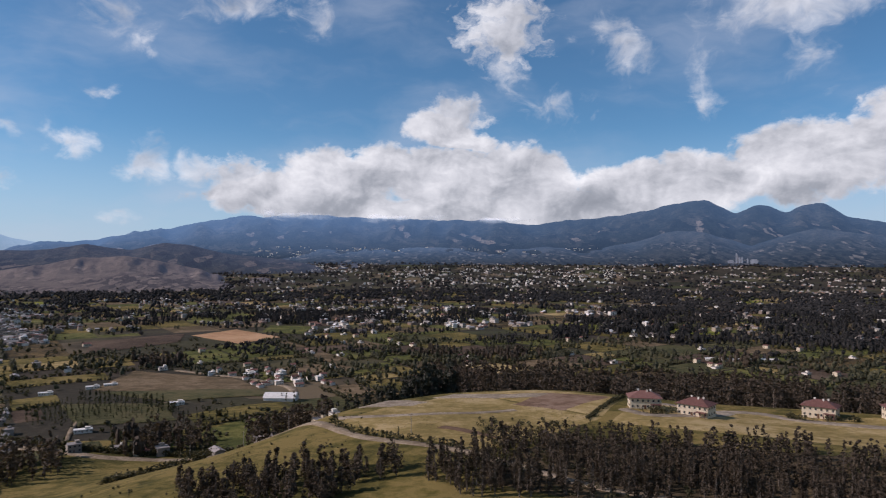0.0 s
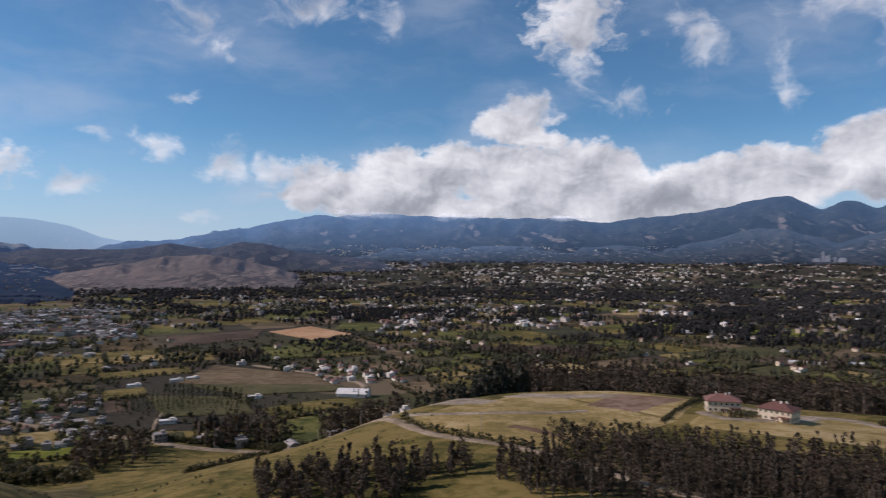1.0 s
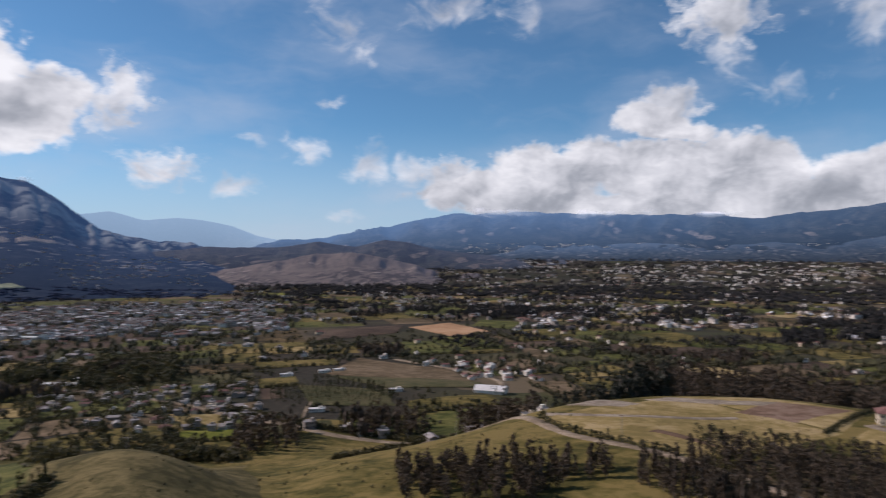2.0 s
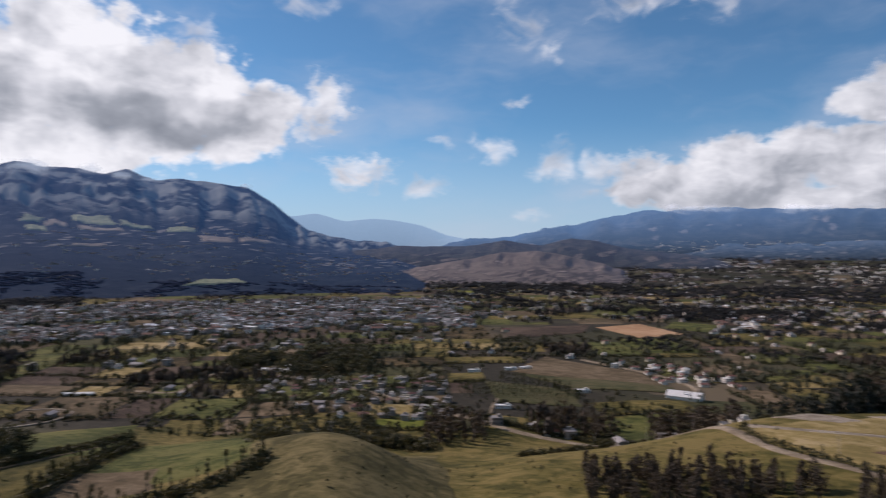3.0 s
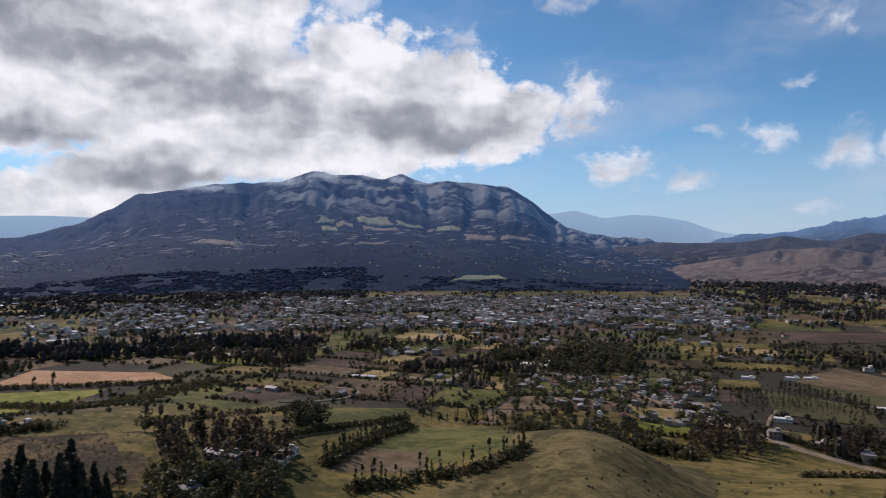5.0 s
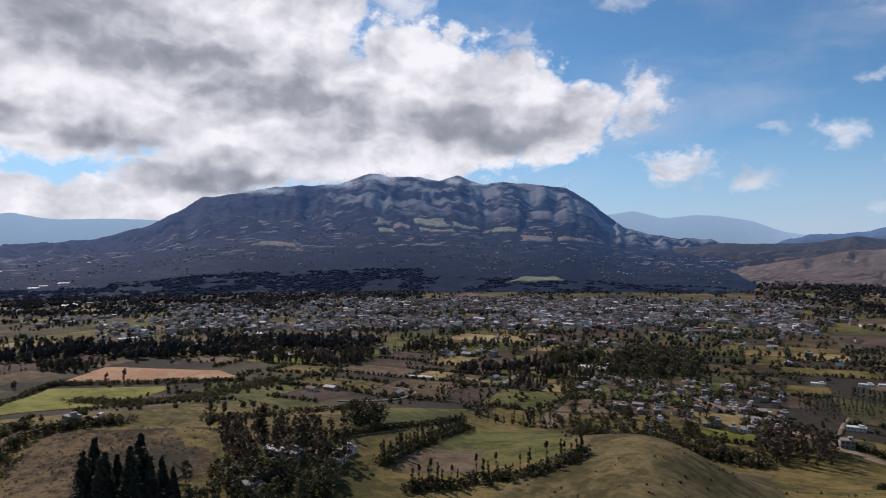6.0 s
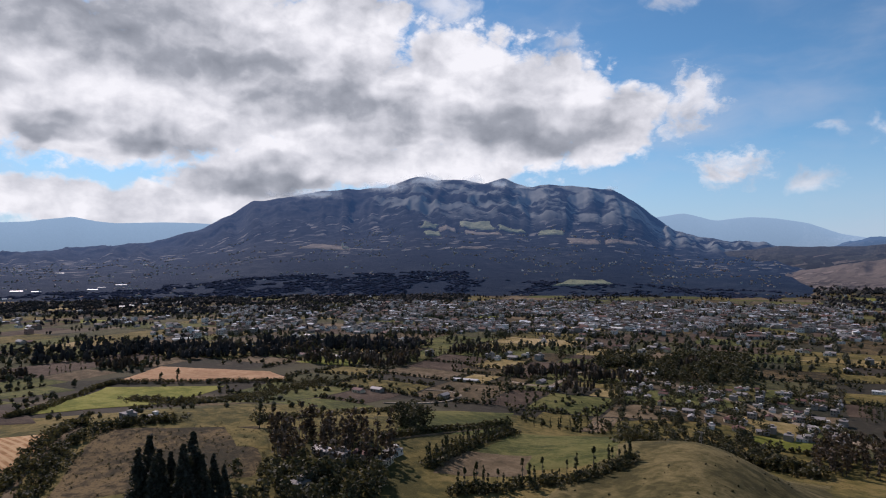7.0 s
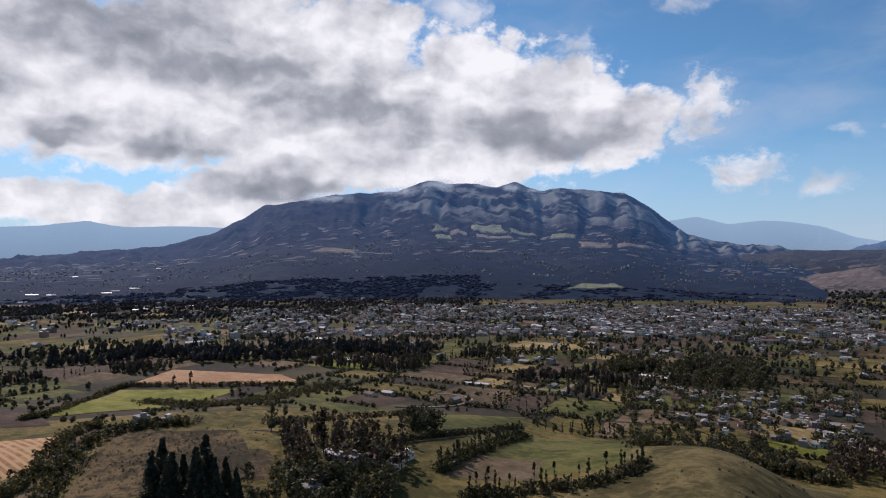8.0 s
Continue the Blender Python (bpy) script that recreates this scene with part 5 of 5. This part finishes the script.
# ================= hedged fields of the valley =================
def parcels(u0, u1, v0_, v1, out, rng):
    """Split the plain into plots, finer near the camera."""
    w_, h_ = u1 - u0, v1 - v0_
    cu, cv = (u0 + u1) / 2, (v0_ + v1) / 2
    d = math.hypot(cu, cv)
    if w_ * h_ < (2600 if d < 800 else 5200) * rng.uniform(0.7, 2.2) and max(w_, h_) < 4 * min(w_, h_):
        out.append((u0, u1, v0_, v1))
        return
    f = rng.uniform(0.36, 0.64)
    if w_ > h_ * rng.uniform(0.7, 1.4):
        parcels(u0, u0 + w_ * f, v0_, v1, out, rng), parcels(u0 + w_ * f, u1, v0_, v1, out, rng)
    else:
        parcels(u0, u1, v0_, v0_ + h_ * f, out, rng), parcels(u0, u1, v0_ + h_ * f, v1, out, rng)


prng = np.random.RandomState(3)
found = []
parcels(-2100, 2100, -2100, 2100, found, prng)
ca, sa = math.cos(0.6), math.sin(0.6)
KINDS = ["pasture", "slope", "plough", "fallow", "crop", "meadow", "lush", "scrub"]
CHANCE = [0.24, 0.21, 0.12, 0.15, 0.12, 0.06, 0.01, 0.09]
NAMES = {"pasture": "green pasture", "slope": "dry grass field", "plough": "dark ploughed field", "fallow": "bare brown field", "crop": "field of row crops", "meadow": "pale dry field", "lush": "bright green crop", "scrub": "rough scrubby plot"}
far_v, far_q, far_m, far_at = [], [], [], 0
rows_x, rows_y, bush_x, bush_y, farw_x, farw_y, gx, gy = [], [], [], [], [], [], [], []
single = 0
for u0, u1, v0_, v1 in found:
    g = 1.5
    c = [(u * ca - v * sa, u * sa + v * ca) for u, v in ((u0 + g, v0_ + g), (u1 - g, v0_ + g), (u1 - g, v1 - g), (u0 + g, v1 - g))]
    mx, my = sum(p[0] for p in c) / 4, sum(p[1] for p in c) / 4
    d, b = math.hypot(mx, my), float(bearing_of(mx, my))
    if not (-42 < b < 104 and 430 < d < 2050) or (b < 2 and d < 650):
        continue
    if 60 < b and d < 430 or taken(np.array([p[0] for p in c] + [mx]), np.array([p[1] for p in c] + [my])).any():
        continue
    kind = KINDS[prng.choice(len(KINDS), p=CHANCE)]
    roll = prng.rand()
    if roll < 0.86:
        v, q = draped(c, 0.12, 6, 6, 3.0, 5)
        if d < 900 and single < 260:
            me = mesh_of("field", v, q, [kind])
            smooth_shade(me)
            tagged(new("field", me), NAMES[kind] + " between hedges on the valley floor", "field", "valley fields", "structure")
            single += 1
        else:
            far_v.append(v), far_q.append(q + far_at), far_m.append(np.full(len(q), KINDS.index(kind)))
            far_at += len(v)
    woods_here = prng.rand() < (0.10 if d < 900 else 0.16)
    if woods_here:
        n = int((u1 - u0) * (v1 - v0_) / 55)
        uu, vv = prng.uniform(u0, u1, n), prng.uniform(v0_, v1, n)
        (gx if d < 800 else farw_x).extend(uu * ca - vv * sa), (gy if d < 800 else farw_y).extend(uu * sa + vv * ca)
    for (au, av), (bu, bv) in (((u0, v0_), (u1, v0_)), ((u0, v0_), (u0, v1))):
        length = math.hypot(bu - au, bv - av)
        what = prng.rand()
        gap = 5.0 if what < 0.35 else 2.6
        if what < 0.75:
            n = int(length / gap)
            f = (np.arange(n) + prng.uniform(-0.3, 0.3, n)) / max(n, 1)
            uu, vv = au + (bu - au) * f + prng.normal(size=n), av + (bv - av) * f + prng.normal(size=n)
            xs, ys = uu * ca - vv * sa, uu * sa + vv * ca
            if what < 0.35:
                keep = prng.rand(n) < prng.uniform(0.4, 1.0)
                (rows_x if d < 950 else farw_x).extend(xs[keep]), (rows_y if d < 950 else farw_y).extend(ys[keep])
            elif d < 850:
                bush_x.extend(xs), bush_y.extend(ys)
if far_v:
    me = mesh_of("far_fields", np.concatenate(far_v), np.concatenate(far_q), KINDS, np.concatenate(far_m))
    smooth_shade(me)
    tagged(new("far_fields", me), "patchwork of far fields on the valley floor", "fields", kind="stuff")


def spread(name, label, category, tpl, mat, xs, ys, lo, hi):
    x, y = np.array(xs), np.array(ys)
    k = ~taken(x, y)
    if category == "trees":  # the open fields round the green crop carry bushes alone
        k &= ~((bearing_of(x, y) > 70) & (np.hypot(x, y) < 650))
    x, y = x[k], y[k]
    k = ~near_road(x, y, 4.0)
    x, y = x[k], y[k]
    stuff(name, label, category, tpl, [mat, "bark"], x, y, rs.uniform(lo, hi, len(x)), rs)


half = len(rows_x) // 2
spread("row_trees", "rows of dark poplars along the fields", "trees", POPLAR_MID, "poplar", rows_x[:half], rows_y[:half], 0.6, 1.2)
spread("row_trees", "rows of dark broadleaf trees along the fields", "trees", ROUND_FAR, "broad", rows_x[half:], rows_y[half:], 0.6, 1.25)
spread("hedgerows", "dark hedgerows round the fields", "hedge", BUSH, "hedge", bush_x, bush_y, 0.6, 1.4)
spread("woodlots", "dark eucalyptus woodlots among the fields", "trees", EUCA_FAR, "euca", gx, gy, 0.7, 1.2)
fb, fd = bearing_of(np.array(farw_x), np.array(farw_y)), np.hypot(farw_x, farw_y)
some = prng.rand(len(fb)) < np.where((fb > 28) & (fb < 76) & (fd > 930), 0.2, np.where(fb > 60, 0.24, 0.45))
farw_x, farw_y = np.array(farw_x)[some], np.array(farw_y)[some]
spread("far_trees", "dark trees scattered over the far valley", "trees", ROUND_FAR, "dist", farw_x, farw_y, 0.6, 1.1)
tx, ty = scatter(rs, 2, 104, 440, 1000, 12.5, 0.50, 18)
spread("loose_bushes", "dark bushes scattered over the fields", "bushes", BUSH, "hedge", tx, ty, 0.5, 1.6)
tx, ty = scatter(rs, -42, 104, 640, 1500, 13.5, 0.60, 19)
spread("loose_trees", "dark trees scattered among fields and houses", "trees", ROUND_FAR, "broad", tx, ty, 0.5, 1.2)
tx, ty = scatter(rs, -41, 8, 640, 950, 11.0, 0.54, 34)
spread("field_trees", "slim dark poplars standing among the fields", "trees", POPLAR_MID[:2] + ROUND_FAR[:2], "broad", tx, ty, 0.6, 1.25)
tx, ty = scatter(rs, 31, 49, 430, 640, 10.0, 0.48, 27)
spread("village_trees", "dark garden trees among the village houses", "trees", ROUND_MID, "broad", tx, ty, 0.4, 0.85)
tx, ty = scatter(rs, 8, 20, 600, 730, 15, 0.45, 28)
spread("estate_trees", "small trees among the white estate houses", "trees", ROUND_FAR, "broad", tx, ty, 0.5, 0.9)
tx, ty = scatter(rs, 28, 80, 780, 1600, 19, 0.53, 16)
spread("town_trees", "dark trees among the town houses", "trees", ROUND_FAR, "broad", tx, ty, 0.7, 1.4)
tx, ty = scatter(rs, -42, 34, 1500, 3400, 23, 0.50, 17)
spread("distant_trees", "dark clumps of trees on the far plain", "trees", CLUMP_FAR, "dist", tx, ty, 0.8, 1.8)


# what stands on the apron of the volcano
def on_slope(key, b0, b1, d0, d1, spacing, clump, seed):
    x, y = scatter(rs, b0, b1, d0, d1, spacing, clump, seed)
    return np.stack([x, y, SLOPES[key](x, y)[0]], 1)


p = on_slope("backdrop_volcano", 36, 104, 1950, 3000, 26, 0.56, 23)
v, q, m = strewn(HOUSES, rs.randint(0, len(HOUSES), len(p)), p, np.ones((len(p), 2)) * 0.6, rs.uniform(0, 6.28, len(p)))
tagged(new("slope_houses", mesh_of("slope_houses", v, q, ["walls", "roofs", "glass"], m)), "tiny pale houses scattered over the volcano apron", "houses", kind="stuff")
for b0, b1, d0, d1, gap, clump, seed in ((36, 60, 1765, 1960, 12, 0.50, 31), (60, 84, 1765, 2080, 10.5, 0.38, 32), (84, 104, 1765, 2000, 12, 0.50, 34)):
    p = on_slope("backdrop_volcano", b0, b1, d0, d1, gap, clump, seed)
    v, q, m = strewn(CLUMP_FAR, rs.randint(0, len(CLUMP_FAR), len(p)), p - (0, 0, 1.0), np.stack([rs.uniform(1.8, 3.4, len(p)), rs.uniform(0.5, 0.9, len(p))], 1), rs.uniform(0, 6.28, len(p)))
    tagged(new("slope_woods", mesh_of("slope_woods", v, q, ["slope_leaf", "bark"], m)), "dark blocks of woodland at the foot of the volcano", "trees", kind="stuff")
p = on_slope("backdrop_range", -40, 15, 3320, 3700, 22, 0.55, 25)
v, q, m = strewn(HOUSES, rs.randint(0, len(HOUSES), len(p)), p, np.ones((len(p), 2)) * 0.55, rs.uniform(0, 6.28, len(p)))
tagged(new("foothill_houses", mesh_of("foothill_houses", v, q, ["white_wall", "grey_sheet", "glass"], m)), "tiny pale houses below the range", "houses", kind="stuff")

for key, label, mat, corners in (
    ("pond", "bright still pond catching the sky", "water", ((80.7, 1205), (79.0, 1180), (78.9, 1225), (80.4, 1245))),
    ("pond", "narrow pond below the trees", "water", ((78.6, 858), (76.8, 872), (76.8, 892), (78.2, 884))),
    ("pale_field", "long pale field at the foot of the volcano", "grit", ((75.2, 1655), (66.9, 1800), (66.6, 1850), (73.3, 1720))),
    ("green_field", "long green field beyond the wheat", "pasture", ((86.6, 1120), (79.2, 1100), (79.0, 1150), (86.4, 1185)))):
    me = mesh_of(key, *draped([polar(*c) for c in corners], 0.5, 10, 10, 12.0, 91), [mat])
    smooth_shade(me)
    tagged(new(key, me), label, "pond" if key == "pond" else "field", kind="structure")

# long sheds and halls in the far valley
shed = tagged(new("shed"), "long low shed with pale sheet roof", "shed")
part("wall", box(0, 0, -0.5, 58, 14, 3.2), "white_wall", shed)
part("roof", gable(58, 14, 3.2, 2.0, 0.6), "grey_sheet", shed)
for k, (b, d, turn, sc) in enumerate(((82.6, 1640, -10, 0.6), (86.6, 1575, -6, 0.5), (90.0, 1490, -6, 0.4), (82.7, 950, 20, 0.45), (48.1, 1030, -40, 0.65), (46.8, 1040, -40, 0.6), (45.2, 1295, -40, 0.9), (43.7, 1300, -40, 0.8), (46.0, 655, -30, 0.5), (44.6, 668, -60, 0.45), (60.2, 600, -20, 0.4), (-22.0, 800, 5, 0.6), (-24.6, 815, 5, 0.6), (73.9, 270, -15, 0.2))):
    x, y = polar(b, d)
    m = Matrix.Translation((x, y, float(height(x, y)))) @ Matrix.Rotation(radians(b + turn), 4, "Z") @ Matrix.Scale(sc, 4)
    ob = copy_thing(shed, m) if k else shed
    ob.matrix_basis = m
    tagged(ob, group="long sheds")

def seen_ground(b, e):
    """The place where the ground or the volcano's apron lies at that bearing and that many degrees over the horizon."""
    d = np.arange(900.0, 3790.0, 4.0)
    x, y = -d * np.sin(np.radians(b)), d * np.cos(np.radians(b))
    z = height(x, y)
    apron = SLOPES["backdrop_volcano"](x, y)[0]
    z = np.where(d > 1760, np.maximum(z, apron), z)
    k = int(np.argmax(np.degrees(np.arctan2(z - EYE, d)) >= e))
    return float(x[k]), float(y[k]), float(z[k])


for b, e, turn, sc in ((93.7, -2.65, -6, 0.9), (92.5, -2.7, 4, 0.7), (88.9, -2.65, -12, 0.8), (88.3, -2.5, 10, 0.6), (87.0, -2.35, -4, 0.9), (82.6, -3.75, -8, 0.9), (83.4, -3.85, -6, 0.7), (86.5, -3.9, -5, 0.9), (89.7, -3.8, -8, 0.6), (85.3, -0.85, -6, 0.6), (72.9, -2.5, 0, 0.5), (72.2, -2.45, 6, 0.4), (66.4, -4.25, -10, 0.6), (64.6, -4.05, -6, 0.6), (91.0, -1.4, -5, 0.7), (70.9, 0.1, 6, 0.6), (70.1, 0.15, -4, 0.4)):
    x, y, z = seen_ground(b, e)
    m = Matrix.Translation((x, y, z)) @ Matrix.Rotation(radians(b + turn), 4, "Z") @ Matrix.Scale(0.55 * sc, 4)
    ob = copy_thing(shed, m)
    ob.matrix_basis = m
    tagged(ob, group="long sheds")

church = tagged(new("church"), "small white church with slim tower on the volcano apron", "church")
part("nave", box(9, 0, -3, 20, 9, 7), "white_wall", church)
part("roof", merged(box(9, 0, 7, 20.6, 9.6, 7.4), box(9, 0, 7.4, 20, 6, 9.5, 0.5)), "grey_sheet", church)
part("tower", merged(box(-4, 0, -3, 6, 6, 17), box(-4, 0, 17, 5, 5, 24, 0.7)), "white_wall", church)
x, y, z = seen_ground(70.2, 0.35)
church.matrix_basis = Matrix.Translation((x, y, z)) @ Matrix.Rotation(radians(70), 4, "Z")


# shreds of cloud that hang on the summit
def summit_cloud(n, bsdf, p):
    """White cloud stuff, dense in its middle and torn at the rim; part of its daylight is emission."""
    held = n.node("ShaderNodeAttribute")
    held.attribute_name = "dense"
    torn_ = n.noise(n.vec("MULTIPLY", p, (1.0, 1.0, 1.2)), 0.0085, 7.0, 0.6, 0.3)
    a = n.math("MULTIPLY", n.mapped(n.math("ADD", held.outputs["Fac"], n.math("MULTIPLY", n.math("SUBTRACT", torn_, 0.5), 2.6)), 0.25, 1.2), 0.66)
    n.plug(bsdf.inputs["Base Color"], (0.85, 0.87, 0.88, 1.0))
    n.plug(bsdf.inputs["Alpha"], a)
    # glow added in place of light scattered inside the cloud
    n.plug(bsdf.inputs["Emission Color"], (0.5, 0.53, 0.56, 1.0))
    n.plug(bsdf.inputs["Emission Strength"], 0.6)


M["summit_cloud"] = material("summit_cloud", summit_cloud, 1.0, 0.0)


def cloud_shred(b, e, wide, high, dist=3560.0):
    """A thin puffed sheet of cloud before the crest."""
    u, v = np.meshgrid(np.linspace(-1, 1, 17), np.linspace(-1, 1, 11), indexing="ij")
    r = np.hypot(u, v)
    bb, ee = np.radians(b + u * wide), np.radians(e + v * high)
    d = dist - 60 * np.clip(1 - r * r, 0, 1)
    me = mesh_of("backdrop_summit_cloud", np.stack([-d * np.sin(bb), d * np.cos(bb), EYE + d * np.tan(ee)], -1).reshape(-1, 3), sheet(17, 11), ["summit_cloud"])
    me.attributes.new("dense", "FLOAT", "POINT").data.foreach_set("value", np.clip(1.15 * (1 - r), -0.6, 1).ravel().astype(np.float32))
    smooth_shade(me)
    return tagged(new("backdrop_summit_cloud", me), "torn white cloud hanging on the volcano summit", "cloud", kind="structure")


for b, e, wide, high in ((63.2, 6.0, 2.6, 0.8), (59.6, 6.0, 2.0, 0.6), (57.6, 5.7, 1.5, 0.6), (55.4, 5.45, 1.3, 0.4), (48.4, 5.2, 0.8, 0.35), (67.0, 5.4, 3.0, 0.6), (73.5, 4.8, 5.0, 0.5)):
    cloud_shred(b, e, wide, high)
for b, e, wide, high in ((12.0, 3.35, 5.0, 0.55), (4.0, 3.2, 5.5, 0.5), (-4.5, 3.05, 4.0, 0.45)):
    tagged(cloud_shred(b, e, wide, high, 4180.0), "torn cloud base resting on the crest of the range")

# the works at the foot of the range
works = tagged(new("works"), "grey cement works with tall tower", "factory")
for name, sx, sy, h, ox in (("tower", 8, 8, 38, 0), ("silo", 7, 7, 20, 12), ("silo", 7, 7, 22, 22), ("silo", 6, 6, 16, 44), ("hall", 26, 16, 9, -22), ("hall", 30, 14, 12, 70)):
    part(name, merged(box(ox, 0, -10, sx, sy, h), box(ox, 0, h, sx * 0.7, sy * 0.7, h + 4)), "far_concrete", works)
x, y = polar(-23.0, 3250)
zz = max(float(SLOPES["backdrop_foothill"](np.array([x]), np.array([y]))[0][0]), float(height(x, y)))
works.matrix_basis = Matrix.Translation((x, y, zz)) @ Matrix.Rotation(radians(-23), 4, "Z")

# poles
pole = tagged(new("utility_pole"), "thin weathered utility pole", "pole")
part("post", stem([(0, 0, -0.5), (0, 0, 9.0)], [0.16, 0.11], 6), "grey_wall", pole)
part("crossarm", box(0, 0, 8.2, 1.9, 0.12, 8.34), "wood", pole)
for k, (b, d) in enumerate(((-22.8, 262), (2.6, 312), (8.6, 346), (12.5, 378), (16.0, 388), (20.0, 404), (24.0, 420), (30.2, 455))):
    x, y = polar(b, d)
    m = Matrix.Translation((x, y, float(height(x, y)))) @ Matrix.Rotation(radians(b + 20), 4, "Z")
    ob = copy_thing(pole, m) if k else pole
    ob.matrix_basis = m
    tagged(ob, group="utility poles")

# the lattice mast on the grassy hill
mast = tagged(new("pylon"), "grey steel lattice pylon at the foot of the grassy hill", "pylon")
for i, j in ((-1, -1), (1, -1), (1, 1), (-1, 1)):
    part("leg", stem([(1.7 * i, 1.7 * j, -1), (0.35 * i, 0.35 * j, 16)], [0.14, 0.09], 4), "grey_wall", mast)
for z in (3.0, 6.5, 9.5, 12.0, 14.0):
    r = 1.7 - 1.35 * z / 16
    part("brace", merged(box(0, -r, z, 2 * r, 0.1, z + 0.1), box(0, r, z, 2 * r, 0.1, z + 0.1), box(-r, 0, z, 0.1, 2 * r, z + 0.1), box(r, 0, z, 0.1, 2 * r, z + 0.1)), "grey_wall", mast)
part("crossarm", box(0, 0, 14.8, 6.0, 0.25, 15.1), "grey_wall", mast)
x, y = polar(41.6, 356)
mast.matrix_basis = Matrix.Translation((x, y, float(height(x, y)))) @ Matrix.Scale(0.72, 4)


def slope_plot(label, mat, *corners):
    """A field on the flank of the volcano, by the (bearing, degrees over the horizon) of its corners."""
    d = np.arange(1850.0, 3790.0, 5.0)
    at = []
    for b, e in corners:
        x, y = -d * np.sin(np.radians(b)), d * np.cos(np.radians(b))
        over = np.degrees(np.arctan2(SLOPES["backdrop_volcano"](x, y)[0] - EYE, d))
        at.append(polar(b, float(d[np.argmax(over >= e)])))
    v, q = draped(at, 0.0, 14, 14, 22.0, 95)
    rim = np.zeros((14, 14))
    rim[0] = rim[-1] = rim[:, 0] = rim[:, -1] = 6.0
    v[:, 2] = SLOPES["backdrop_volcano"](v[:, 0], v[:, 1])[0] + 4.0 - rim.ravel()
    me = mesh_of("slope_field", v, q, [mat])
    # sets how much of the haze emission the field shows
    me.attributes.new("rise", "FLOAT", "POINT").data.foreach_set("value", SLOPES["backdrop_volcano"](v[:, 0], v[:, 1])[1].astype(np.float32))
    smooth_shade(me)
    tagged(new("slope_field", me), label, "field", "fields on the volcano", "structure")


GREEN_FIELD, DRY_FIELD = "pale green field high on the volcano", "dry tan field on the volcano flank"
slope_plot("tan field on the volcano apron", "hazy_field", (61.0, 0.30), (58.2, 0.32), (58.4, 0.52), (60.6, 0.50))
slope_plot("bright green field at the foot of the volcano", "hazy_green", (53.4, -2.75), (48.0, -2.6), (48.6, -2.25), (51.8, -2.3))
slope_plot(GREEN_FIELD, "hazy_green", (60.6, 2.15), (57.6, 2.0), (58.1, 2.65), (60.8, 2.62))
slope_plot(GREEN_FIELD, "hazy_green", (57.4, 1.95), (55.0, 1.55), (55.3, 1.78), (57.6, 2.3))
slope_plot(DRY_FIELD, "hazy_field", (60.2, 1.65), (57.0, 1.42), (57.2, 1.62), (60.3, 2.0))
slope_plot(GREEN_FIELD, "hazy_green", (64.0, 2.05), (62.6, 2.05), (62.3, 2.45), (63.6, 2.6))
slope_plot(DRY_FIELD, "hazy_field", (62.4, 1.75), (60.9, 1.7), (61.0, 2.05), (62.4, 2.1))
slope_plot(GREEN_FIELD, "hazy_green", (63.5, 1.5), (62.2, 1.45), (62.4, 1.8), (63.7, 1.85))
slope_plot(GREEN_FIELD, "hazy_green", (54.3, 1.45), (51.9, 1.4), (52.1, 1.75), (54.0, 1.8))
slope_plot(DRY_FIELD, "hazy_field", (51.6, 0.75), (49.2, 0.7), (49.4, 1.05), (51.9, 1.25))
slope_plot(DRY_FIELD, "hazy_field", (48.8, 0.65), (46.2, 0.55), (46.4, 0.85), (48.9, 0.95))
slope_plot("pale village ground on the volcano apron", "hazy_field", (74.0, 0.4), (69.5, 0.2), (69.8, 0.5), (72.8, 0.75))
